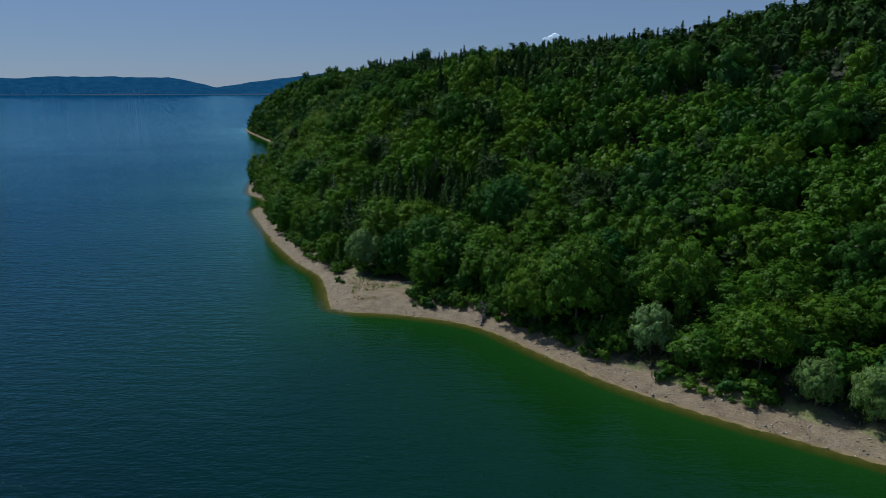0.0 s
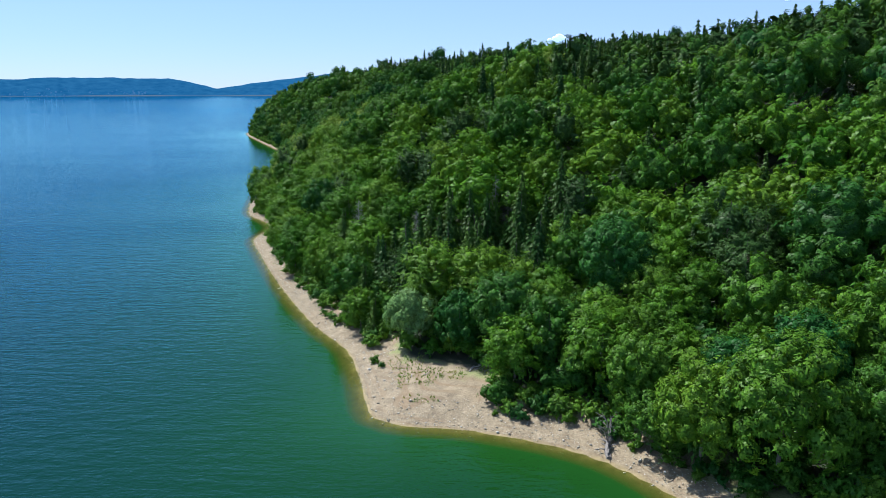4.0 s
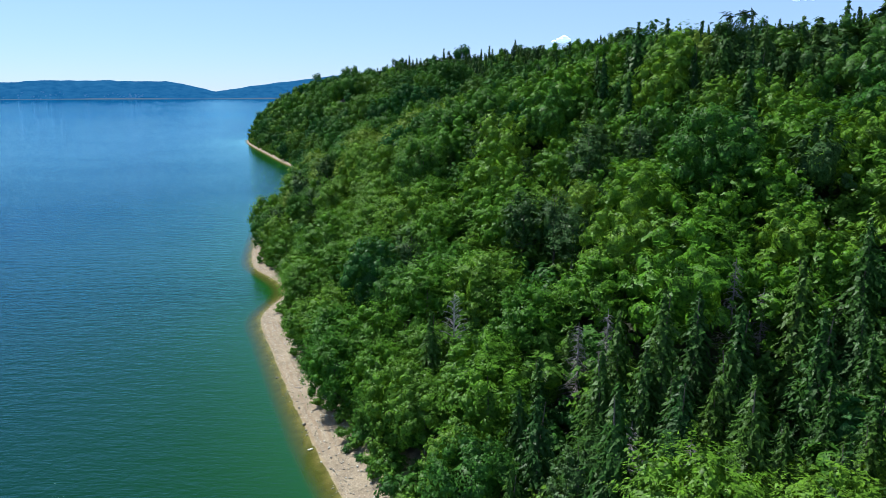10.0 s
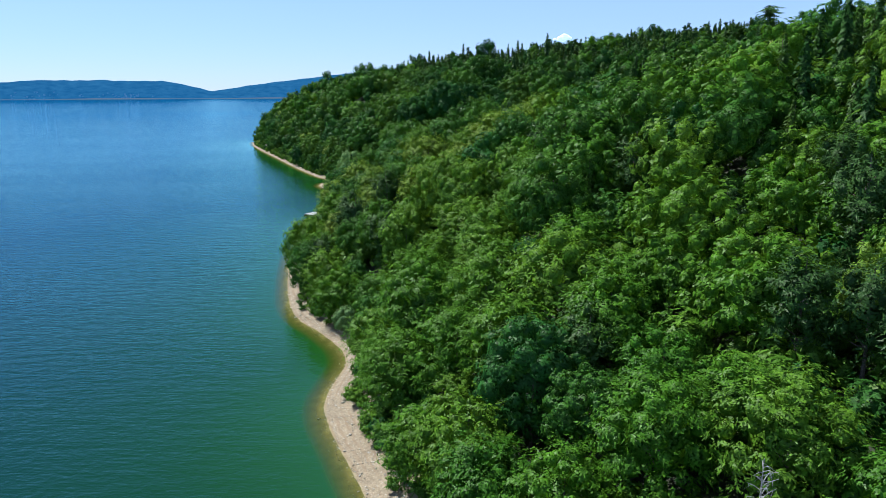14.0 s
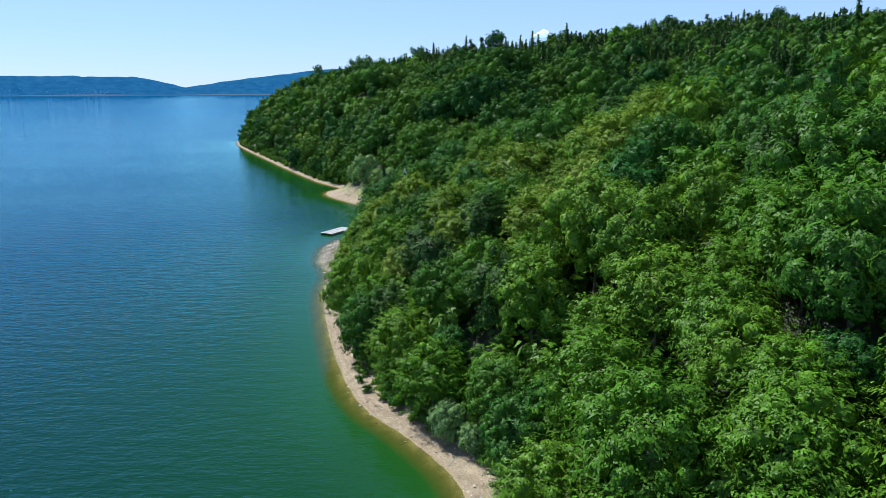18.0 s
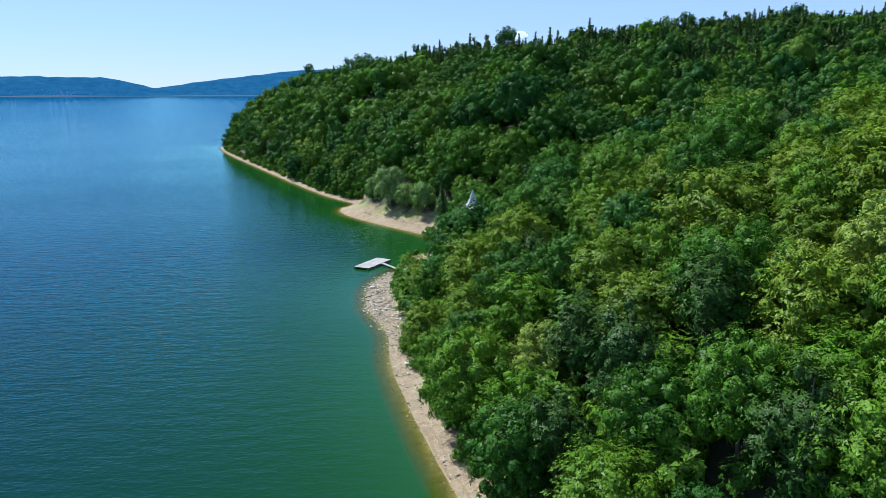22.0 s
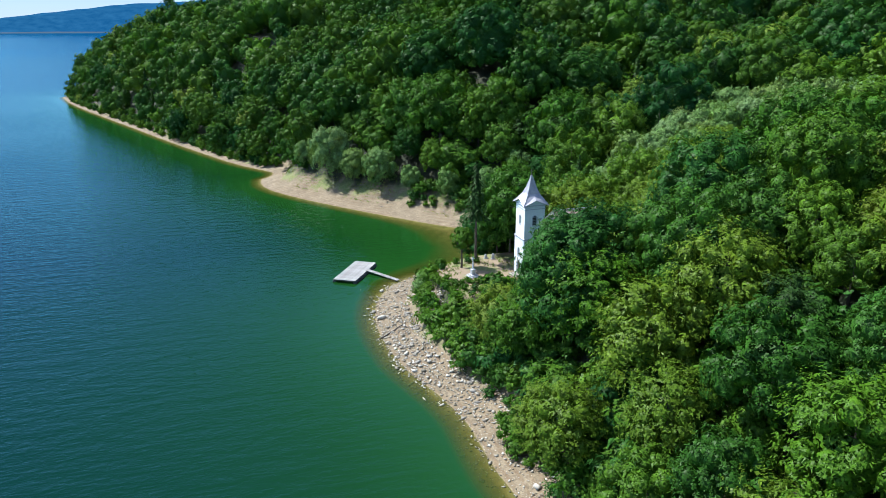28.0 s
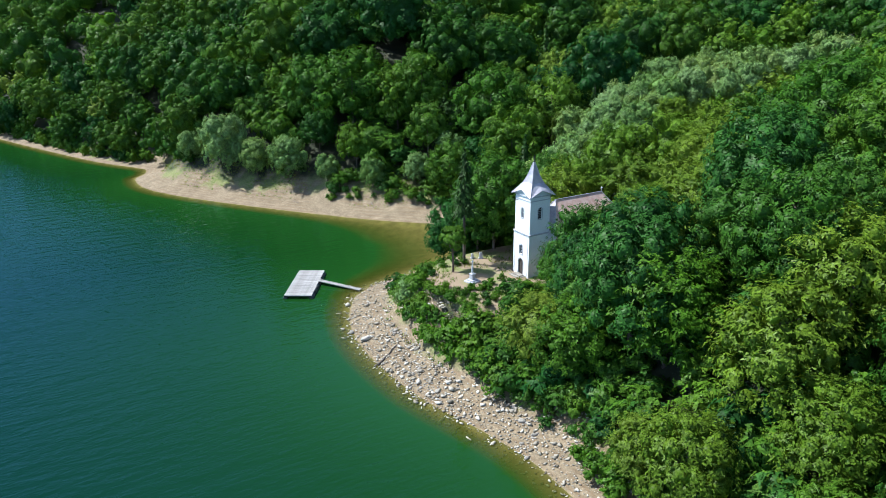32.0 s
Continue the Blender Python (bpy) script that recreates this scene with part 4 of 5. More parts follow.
scale = np.minimum(scale, np.maximum(0.3, (sight_cap(px, py) - pz) / 16.0))
light &= np.where(py > 528, rng.rand(len(px)) < 0.28, (pd < 95) | (rng.rand(len(px)) < 0.35))
pick = rng.rand(len(px))
sort = np.where(pine, "pine", np.where(con, "spruce", np.where(light, np.where((py > 375) & (py < 528) & (pd < 80) & (pick < 0.75), "olive", "light"), np.where(pick < 0.09, "teal", np.where(pick > 0.96, "pale", "leafy")))))
scale *= np.where(con & (py > 528), 0.72, np.where(con & ~pine, 0.80, 1.0)) * np.where(close, 1.06, 1.0)
for i in np.nonzero(marked)[0]:
    q = int(np.argmin([abs(m[0] - px[i]) + abs(m[1] - py[i]) for m in MARKED]))
    sort[i], scale[i] = MARKED[q][2], MARKED[q][3]
# the larger trees crowd out those that stand too close under them
reach = scale * np.where(sort == "spruce", 2.6, np.where(sort == "pine", 3.2, 5.6))
alive = np.zeros(len(px), bool)
for i in np.argsort(-(scale * rng.uniform(0.6, 1.4, len(px)) + 0.18 * con + 50 * marked + close)):
    alive[i] = marked[i] or not (alive & (np.hypot(px - px[i], py - py[i]) < 0.60 * (reach + reach[i]))).any()
px, py, pz, pd, sort, scale, marked = (a[alive] for a in (px, py, pz, pd, sort, scale, marked))
# young trees fill the gaps between the crowns
yx, yy = grid_places(-125, 120, 92, 470, 4.4)
vx, vy = grid_places(-160, 140, 545, 740, 6.5)
yx, yy = np.concatenate([yx, vx]), np.concatenate([yy, vy])
yz, yd, _ = lie(yx, yy)
young = np.nonzero((yd > np.where(yy > 528, 16, 9)) & (yd < np.where(yy > 528, 220, 110)) & (sight_cap(yx, yy) - yz > 9) & clear_of_plan(yx, yy) & (np.hypot((yx + 18) / 14, (yy - 175) / 13.5) > 1) & (line_distance(yx, yy, BELT)[0] > 12) & (yx < 0.64 * yy + 30) & ~((yx < -97) & (yy < 528) & (yy > 452)))[0]
cover = scale * np.where(sort == "spruce", 2.6, np.where(sort == "pine", 2.6, 5.6))
steep = (yy > 400) & (yy < 452) & (yd < 32)                # the steep bank, where one sees in under the crowns
young = [i for i in young if (steep[i] or (np.hypot(px - yx[i], py - yy[i]) - cover).min() > -0.6) and min(np.hypot(yx[i] - q[0], yy[i] - q[1]) / q[2] for q in WILLOWS) > 5]
turn, tint = rng.uniform(0, 6.28, len(px)), rng.rand(len(px))
near_rank = pd - 30 * ((py > 370) & (py < 470)) + 12 * (py < 170) + np.where((py > 600) | (py < 92), 500, 0) - 900 * marked
woods = {}
for s, most, tall in (("leafy", 95, 15.5), ("light", 75, 14.5), ("olive", 55, 14.5), ("teal", 24, 15.5), ("pale", 12, 14.5), ("spruce", 80, 18.0), ("pine", 50, 16.0)):
    idx = np.nonzero(sort == s)[0]
    idx = idx[np.argsort(near_rank[idx])]
    for n, i in enumerate(idx[:most]):
        copy_thing(MODELS[s][n % len(MODELS[s])], pose(px[i], py[i], pz[i] - 0.1, 0, 0, math.degrees(turn[i])) @ Matrix.Scale(scale[i], 4))
    rest = idx[most:]
    mid = (pd[rest] < 110) & (py[rest] < 528) & (py[rest] > 90)
    grand = (pd[rest] < 130) & (py[rest] > 528) & (py[rest] < 720)
    inner = pd[rest] < 62
    for fine, sel in ((3, rest[mid & inner]), (1, rest[mid & ~inner]), (2, rest[grand]), (0, rest[~mid & ~grand])):
        woods.setdefault((s, fine), []).extend((px[i], py[i], pz[i] - 0.4, tall * scale[i] * 1.02, turn[i], tint[i]) for i in sel)
YOUNG = list((yx[i], yy[i], yz[i] - 0.3, rng.uniform(5.5, 9.5) * (1.5 if yy[i] > 528 else 0.8 if steep[i] else 1), rng.uniform(0, 6.28), rng.rand()) for i in young)
NAMES = {"leafy": ("dense dark green broadleaf wood on the slope", LEAF), "light": ("dense light green broadleaf wood on the slope", LEAF_LIGHT),
         "olive": ("dense olive green broadleaf wood on the slope", LEAF_OLIVE), "teal": ("dense blue-green broadleaf wood on the slope", LEAF_TEAL), "pale": ("pale yellow-green flowering trees on the slope", LEAF_PALE),
         "spruce": ("stand of dark pointed spruces on the slope", NEEDLE), "pine": ("stand of blue-green pines on the slope", NEEDLE_PINE)}
# more spruces close together on the high ground across the bay
rx, ry = grid_places(-250, 540, 560, 900, 7.0)
rz, rd, _ = lie(rx, ry)
more = np.nonzero((rd > 30) & (rd < 440) & (conifer_share(rx, ry, rz) > 0.15 + 0.45 * rng.rand(len(rx))))[0]
woods["spruce", 4] = list((rx[i], ry[i], rz[i] - 0.4, rng.uniform(8.5, 13.5), rng.uniform(0, 6.28), rng.rand()) for i in more)
for (s, fine), rows in woods.items():
    if rows:
        joined_woods("forest", NAMES[s][0], LEAF_DEEP if s == "leafy" and fine in (0, 2) else NAMES[s][1], [grand_tree(s, 80 + k) if fine == 2 and s not in ("spruce", "pine") else simple_tree(s, 80 + k, fine) for k in range(5)], rows)

for k, (x, y, s) in enumerate(WILLOWS):
    copy_thing(MODELS["willow"][k % 4], pose(x, y, height(x, y) - 0.2, 0, 0, 77 * k) @ Matrix.Scale(s, 4))
for k in range(84):
    s = (k + rng.rand()) / 84 * 4.999
    i = int(s)
    q = rng.normal(0, 5.0, 2)
    x, y = BELT[i] + (BELT[i + 1] - BELT[i]) * (s - i) + q
    copy_thing(MODELS["osier"][k % 3], pose(x, y, height(x, y) - 0.2, 0, 0, 49 * k) @ Matrix.Scale(rng.uniform(1.15, 1.7), 4))
for x, y, s in ((-94.4, 459.6, 1.08), (-91.3, 461.0, 0.98), (-97.5, 453.5, 0.8), (-90.0, 457.5, 0.80), (-86.3, 461.3, 0.62), (-82.0, 459.0, 0.86), (-77.5, 461.0, 0.86), (-103, 449.5, 0.78), (-98, 444.5, 1.25), (-94.5, 447, 1.2), (-71, 563, 1.35), (-92.5, 488.0, 0.85), (-86.0, 486.0, 0.85), (-72, 470, 0.8)):
    copy_thing(MODELS["leafy"][int(-x) % 7], pose(x, y, height(x, y) - 0.1, 0, 0, 40 * x) @ Matrix.Scale(min(s, max(0.3, (float(sight_cap(x, y)) - height(x, y)) / 16.0)), 4))
# the thicket on the cape below the churchyard
tx, ty = grid_places(-118, -92, 452, 494, 2.0)
tz, td, _ = lie(tx, ty)
thick = np.nonzero((np.hypot(tx + 109.3, ty - 483.3) > 2.4) & (td > 7.4 + 0.7 * waves2(tx, ty, 9, 51)) & ((((tx + 101) / 6.2) ** 2 + ((ty - 476.5) / 4.8) ** 2) > 1) & (tx < np.where(ty > 463, -97.5, -93)) & ~((ty > 484) & (tx > -105.5)))[0]
for k, i in enumerate(thick):
    copy_thing(MODELS["shrub"][k % 6], pose(tx[i], ty[i], tz[i] - 0.2, 0, 0, 83 * k) @ Matrix.Scale(min(rng.uniform(0.6, 1.15) * (1.0 if ty[i] > 468 else 1.3), max(0.4, (10.4 - tz[i]) / 3.2) if ty[i] > 464 else 9), 4))
copy_thing(MODELS["osier"][1], pose(-109.3, 483.3, height(-109.3, 483.3) - 0.2, 0, 0, 20) @ Matrix.Scale(0.58, 4))
for x, y, s in ((-17.5, 188.5, 1.1), (-14, 189, 1.3), (-10.5, 187.5, 1.4), (-8.5, 185, 1.1), (-7, 182, 1.2), (-5.5, 186, 1.6), (-12.5, 192, 1.7), (-7, 190.5, 1.9), (-6.5, 174, 0.8), (-5.0, 170.5, 1.0)):
    copy_thing(MODELS["shrub"][int(-x * 2) % 6], pose(x, y, height(x, y) - 0.15, 0, 0, 70 * y) @ Matrix.Scale(s, 4))
# undergrowth: shrubs all along the edge of the wood
bx, by = grid_places(-125, 75, 92, 560, 2.3)
bz, bd, _ = lie(bx, by)
edge = np.where(by < 320, 3.7, np.where(by < 440, 3.0, 4.9)) + 1.8 * np.exp(-((by - 474) / 20) ** 2) + 3.5 * np.exp(-((by - 182) / 8) ** 2 - ((bx + 15) / 9) ** 2) + 0.4 * (by < 175) + 0.8 * waves2(bx, by, 14, 41) + 3.5 * np.exp(-((by - 548) / 34) ** 2)
free = ~((bx > -118) & (bx < -92) & (by > 452) & (by < 494)) & ~((((bx + 101) / 6.0) ** 2 + ((by - 476.5) / 4.6) ** 2 < 1) | (bx > -97) & (by > 466) & (by < 482))
free &= ((bx + 18) / 11) ** 2 + ((by - 175) / 11) ** 2 > 1
free &= np.hypot(bx + 109.3, by - 483.3) > 2.6
for wx0, wy0, ws in WILLOWS:
    free &= np.hypot(bx - wx0, by - wy0) > (5.5 if wy0 < 200 else 2.6) * ws
ok = np.nonzero((bd > edge) & (bd < edge + np.where(by > 395, 10.0, 8.0) + 10 * np.exp(-((by - 471) / 10) ** 2)) & free & (rng.rand(len(bx)) < 0.85))[0]
ok = ok[np.argsort(-((by[ok] > 340) + 0.9 * rng.rand(len(ok))))]
bs = rng.uniform(0.55, 1.15, len(bx)) * np.clip(0.6 + (bd - edge) / 5, 0.6, 1.2)
for k, i in enumerate(ok[:170]):
    copy_thing(MODELS["shrub"][k % 6], pose(bx[i], by[i], bz[i] - 0.15, 0, 0, 61 * k) @ Matrix.Scale(bs[i], 4))


def simple_shrub(seed):
    v, a, b = broad_crown(np.random.RandomState(seed), 40, 4, 5, 0.15, 0.09, (0.55, 0.55, 0.50), seed % 2 == 0, 0.2, -0.6, 0.42, 0.80, 0.16)
    return v + np.array([0, 0, 0.42]), a, b


hx, hy = grid_places(-300, -60, 556, 1010, 2.8)
hz, hd, _ = lie(hx, hy)
head = np.nonzero((hd > np.where(hy > 636, 2.6, 12.5)) & (hd < np.where(hy > 636, 8.0, 18)) & (rng.rand(len(hx)) < np.where(hy > 636, 0.85, 0.4)))[0]
ux, uy = grid_places(-120, 130, 88, 470, 7.4)
uz, ud, _ = lie(ux, uy)
fill = (ud > 9) & (ud < 85) & (sight_cap(ux, uy) - uz > 8) & clear_of_plan(ux, uy) & (np.hypot((ux + 18) / 13, (uy - 175) / 12.5) > 1) & (ux < 0.64 * uy + 30)
ux, uy, uz = ux[fill], uy[fill], uz[fill]
joined_woods("undergrowth", "dark green saplings under the trees", LEAF, [simple_shrub(170 + k) for k in range(4)],
             YOUNG + [(ux[i], uy[i], uz[i] - 0.3, rng.uniform(3.0, 6.0), rng.uniform(0, 6.28), rng.rand()) for i in range(len(ux))])
joined_woods("undergrowth", "dark green bushes along the foot of the headland", LEAF, [simple_tree("leafy", 160 + k, 0) for k in range(5)],
             [(hx[i], hy[i], hz[i] - 1.2, rng.uniform(3.2, 6.0), rng.uniform(0, 6.28), rng.rand()) for i in head])
joined_woods("undergrowth", "low leafy green undergrowth at the edge of the wood", LEAF, [simple_shrub(140 + k) for k in range(5)],
             [(bx[i], by[i], bz[i] - 0.15, 3.4 * bs[i], rng.uniform(0, 6.28), rng.rand()) for i in ok[170:]])
for models in MODELS.values():
    for m in models:
        for o in (*m.children_recursive, m):
            bpy.data.objects.remove(o)

# ---- the church ----
def arch(wide, high, steps=8):
    """The outline of a round-headed opening, its sill at 0."""
    r = wide / 2
    out = [(-r, 0), (r, 0)]
    return out + [(r * math.cos(math.pi * k / steps), high - r + r * math.sin(math.pi * k / steps)) for k in range(steps + 1)]


def wall_plate(wide, high, thick, holes=()):
    """An upright wall in the xz plane, its outer face at y = 0, with openings right through; holes: (x, z, outline)."""
    bm = bmesh.new()
    for ring in [[(-wide / 2, 0), (wide / 2, 0), (wide / 2, high), (-wide / 2, high)]] + [[(x + a, z + b) for a, b in o] for x, z, o in holes]:
        vs = [bm.verts.new((a, 0, b)) for a, b in ring]
        for k in range(len(vs)):
            if (vs[k].co - vs[k - 1].co).length > 1e-5:
                bm.edges.new((vs[k - 1], vs[k]))
    bmesh.ops.remove_doubles(bm, verts=bm.verts, dist=1e-4)
    bmesh.ops.triangle_fill(bm, use_beauty=True, use_dissolve=False, edges=bm.edges)
    ex = bmesh.ops.extrude_face_region(bm, geom=list(bm.faces))
    bmesh.ops.translate(bm, verts=[v for v in ex["geom"] if isinstance(v, bmesh.types.BMVert)], vec=(0, thick, 0))
    bmesh.ops.recalc_face_normals(bm, faces=bm.faces)
    return bm


def ring_bar(bm, outline, depth, wide):
    """A flat surround that follows an outline in the xz plane."""
    n = len(outline)
    mid = (sum(p[0] for p in outline) / n, sum(p[1] for p in outline) / n)
    loops = []
    for grow, y in ((0, 0.0), (wide, 0.0), (wide, -depth), (0, -depth)):
        loop = []
        for a, b in outline:
            d = Vector((a - mid[0], b - mid[1]))
            s = 1 + grow / max(d.length, 0.05)
            loop.append(bm.verts.new((mid[0] + d.x * s, y, mid[1] + d.y * s)))
        loops.append(loop)
    for i in range(4):
        p, q = loops[i], loops[(i + 1) % 4]
        for k in range(n):
            bm.faces.new((p[k - 1], p[k], q[k], q[k - 1]))
    bmesh.ops.recalc_face_normals(bm, faces=bm.faces)


def at_face(ob, side, half, z=0.0, x=0.0):
    """Sets a plate on a side of a square tower: 0 south, 1 east, 2 north, 3 west."""
    ob.matrix_basis = pose(0, 0, 0, 0, 0, 90 * side) @ Matrix.Translation((x, -half, z))


def cross_bars(bm, high, wide, t, z0, foot=0.0):
    box(bm, -t, t, -t, t, z0 - foot, z0 + high)
    box(bm, -wide / 2, wide / 2, -t * 0.9, t * 0.9, z0 + high * 0.62, z0 + high * 0.62 + 2 * t)
    return bm


def church():
    top = thing("church", (CHURCH[0], CHURCH[1], 9.3), "small white church with square tower and faded red tin roof", "church", turn=1.1)
    half, belt, eave = 1.9, 6.9, 13.1
    for side, name in enumerate(("south", "east", "north", "west")):
        lower_holes, upper_holes, glass = [], [], []
        if side == 3:
            lower_holes = [(0, 0.45, arch(1.25, 2.75)), (0, 3.95, arch(0.85, 1.55))]
        if side != 1:
            upper_holes = [(0, 2.55, arch(0.80 if side != 3 else 0.55, 1.75 if side != 3 else 1.6))]
        wide = 2 * half if side % 2 == 0 else 2 * half - 0.56
        low = part("tower_wall", wall_plate(wide + 0.2 * (side % 2 == 0), belt + 0.4, 0.28, lower_holes), PLASTER, top)
        at_face(low, side, half + 0.1, -0.4)
        up = part("tower_wall", wall_plate(wide, eave - belt, 0.28, upper_holes), PLASTER, top)
        at_face(up, side, half, belt)
        for holes, base, h in ((lower_holes, -0.4, half + 0.1), (upper_holes, belt, half)):
            for x, z, o in holes:
                bm = bmesh.new()
                ring_bar(bm, o, 0.05, 0.13)
                at_face(part("window_surround", bm, PLASTER_TRIM, top, "grey plaster surround"), side, h + 0.002, base + z)
                door = z < 1
                bm = bmesh.new()
                w, t = max(a for a, b in o), max(b for a, b in o)
                if door:
                    for k in (-1, 1):
                        box(bm, min(0.01 * k, k * w), max(0.01 * k, k * w), 0.16, 0.21, 0, t - 0.05, 0.01)
                    d = part("door", bm, DARKWOOD, top, "dark wooden double door")
                    at_face(d, side, h, base + z)
                    bm = bmesh.new()
                    box(bm, 0.06, 0.10, 0.10, 0.16, 1.1, 1.3)
                    part("handle", bm, IRON, d, "iron handle")
                else:
                    box(bm, -w, w, 0.20, 0.23, 0, t)
                    pane = part("pane", bm, DARK, top, "dark window")
                    at_face(pane, side, h, base + z)
                    bm = bmesh.new()
                    for k in range(1, 6):
                        zz = t * k / 6.2
                        box(bm, -w, w, 0.13, 0.19, zz, zz + 0.05)
                    part("louvre", bm, PLASTER_TRIM, pane)
    for z, out, tall in ((belt, 0.20, 0.22), (eave - 0.75, 0.07, 0.12), (eave - 0.12, 0.16, 0.14)):
        bm = bmesh.new()
        for side in range(4):
            m = pose(0, 0, 0, 0, 0, 90 * side)
            r = bmesh.ops.create_cube(bm, size=1, matrix=m @ Matrix.Translation((0, -half - out / 2 + 0.012, z + tall / 2)) @ Matrix.Diagonal((2 * (half + out) - (0.06 if side % 2 else 0.0), out + 0.02, tall - 0.01 * (side % 2), 1)))
        part("cornice", bm, PLASTER_TRIM, top, "moulded grey cornice")
    # tower roof: a flared spire with a small gable over each side
    bm = bmesh.new()
    rings = []
    for z, corner, midp, lift in ((eave - 0.05, half + 0.52, half + 0.36, 0.95), (eave + 0.95, 1.68, 1.52, 0.42), (eave + 1.75, 1.12, 1.06, 0.10), (eave + 2.9, 0.66, 0.64, 0.0), (eave + 4.9, 0.10, 0.10, 0.0)):
        ring = []
        for k in range(8):
            a = math.pi / 4 * k - 3 * math.pi / 4
            on_corner = k % 2 == 0
            x, y = (math.copysign(corner, math.cos(a)), math.copysign(corner, math.sin(a))) if on_corner else (midp * round(math.cos(a)), midp * round(math.sin(a)))
            ring.append(bm.verts.new((x, y, z + (0 if on_corner else lift))))
        rings.append(ring)
    for p, q in zip(rings, rings[1:]):
        for k in range(8):
            bm.faces.new((p[k - 1], p[k], q[k], q[k - 1]))
    bm.faces.new(rings[-1])
    bmesh.ops.recalc_face_normals(bm, faces=bm.faces)
    ex = bmesh.ops.extrude_face_region(bm, geom=list(bm.faces))
    bmesh.ops.translate(bm, verts=[v for v in ex["geom"] if isinstance(v, bmesh.types.BMVert)], vec=(0, 0, -0.06))
    spire = part("spire", bm, TIN, top, "grey sheet-metal spire with reddish patches")
    for sx, sy in ((1, 1), (1, -1), (-1, 1), (-1, -1)):
        bm = bmesh.new()
        tube(bm, [(sx * c, sy * c, z + 0.02) for z, c in ((eave - 0.05, half + 0.52), (eave + 0.95, 1.68), (eave + 1.75, 1.12), (eave + 2.9, 0.66), (eave + 4.9, 0.10))], [0.05] * 5, 5)
        part("seam", bm, TIN, spire)
    for side in range(4):                                    # the plaster gable below each raised eave
        bm = bmesh.new()
        vs = [bm.verts.new(p) for p in ((-half, 0, 0), (half, 0, 0), (0, 0, 0.86))]
        bm.faces.new(vs)
        ex = bmesh.ops.extrude_face_region(bm, geom=list(bm.faces))
        bmesh.ops.translate(bm, verts=[v for v in ex["geom"] if isinstance(v, bmesh.types.BMVert)], vec=(0, 0.2, 0))
        bmesh.ops.recalc_face_normals(bm, faces=bm.faces)
        at_face(part("gable", bm, PLASTER, top), side, half - 0.01, eave + 0.02)
    bm = bmesh.new()
    bmesh.ops.create_uvsphere(bm, u_segments=10, v_segments=7, radius=0.17, matrix=Matrix.Translation((0, 0, eave + 5.0)))
    cross_bars(bm, 0.95, 0.55, 0.035, eave + 5.05)
    part("finial", bm, IRON, top, "iron ball and cross")
    bm = bmesh.new()
    tube(bm, [(-1.9, 1.0, eave - 1.0), (-3.3, 1.6, eave - 0.75)], [0.03, 0.03], 5)
    tube(bm, [(-1.9, 1.5, eave - 1.2), (-3.3, 1.6, eave - 0.75)], [0.02, 0.02], 5)
    part("bracket", bm, IRON, top, "thin iron bracket")
    # nave
    x0, x1, w, wall, ridge = 1.92, 17.2, 3.7, 6.2, 11.3
    for sgn in (-1, 1):
        windows = [(x, 2.6, arch(0.9, 2.2)) for x in (-4.0, 0.0, 4.0)]
        side = part("nave_wall", wall_plate(x1 - x0, wall + 0.6, 0.4, windows), PLASTER, top)
        m = pose((x0 + x1) / 2, sgn * w, -0.6, 0, 0, 0 if sgn < 0 else 180)
        side.matrix_basis = m
        for x, z, o in windows:
            bm = bmesh.new()
            box(bm, -0.45, 0.45, 0.25, 0.28, 0, 2.2)
            pane = part("pane", bm, DARK, top, "dark arched window")
            pane.matrix_basis = m @ Matrix.Translation((x, 0, z))
            bm = bmesh.new()
            box(bm, -0.02, 0.02, 0.20, 0.25, 0, 2.2)
            for k in (0.7, 1.4):
                box(bm, -0.45, 0.45, 0.205, 0.245, k, k + 0.04)
            part("window_bar", bm, PLASTER_TRIM, pane)
    for x, name in ((x0, 90), (x1, -90)):
        end = part("nave_wall", wall_plate(2 * w - 0.8, wall + 0.6, 0.4), PLASTER, top)
        end.matrix_basis = pose(x, 0, -0.6, 0, 0, 90 if x == x1 else -90)
    e, o = wall - 0.05, 0.45
    eaves = [(x0 - o, -w - o, e), (x1 + o, -w - o, e), (x1 + o, w + o, e), (x0 - o, w + o, e)]
    ra, rb = Vector((x0 + 2.6, 0, ridge)), Vector((x1 - 3.0, 0, ridge))
    slopes = {"roof": [(eaves[0], eaves[1], rb, ra), (eaves[2], eaves[3], ra, rb)], "hip": [(eaves[1], eaves[2], rb), (eaves[3], eaves[0], ra)]}
    for kind, faces in slopes.items():
        for face in faces:
            bm = bmesh.new()
            bm.faces.new([bm.verts.new(p) for p in face])
            ex = bmesh.ops.extrude_face_region(bm, geom=list(bm.faces))
            bmesh.ops.translate(bm, verts=[v for v in ex["geom"] if isinstance(v, bmesh.types.BMVert)], vec=(0, 0, 0.10))
            bmesh.ops.recalc_face_normals(bm, faces=bm.faces)
            slope = part("roof_slope", bm, TIN_RED if kind == "roof" else TIN, top, "faded red sheet-metal roof" if kind == "roof" else "grey sheet-metal hip")
            if kind == "roof":
                a, b, c, d = (Vector(p) for p in face)
                bm = bmesh.new()
                for k in range(1, 24):
                    s = k / 24
                    low, high = a.lerp(b, s), d.lerp(c, min(1, max(0, (s * (b - a).length - (d - a).dot((b - a).normalized())) / (c - d).length)))
                    if 0.13 < s < 0.82:
                        tube(bm, [low + Vector((0, 0, 0.11)), high + Vector((0, 0, 0.11))], [0.025, 0.025], 4)
                part("seam", bm, TIN_RED, slope)
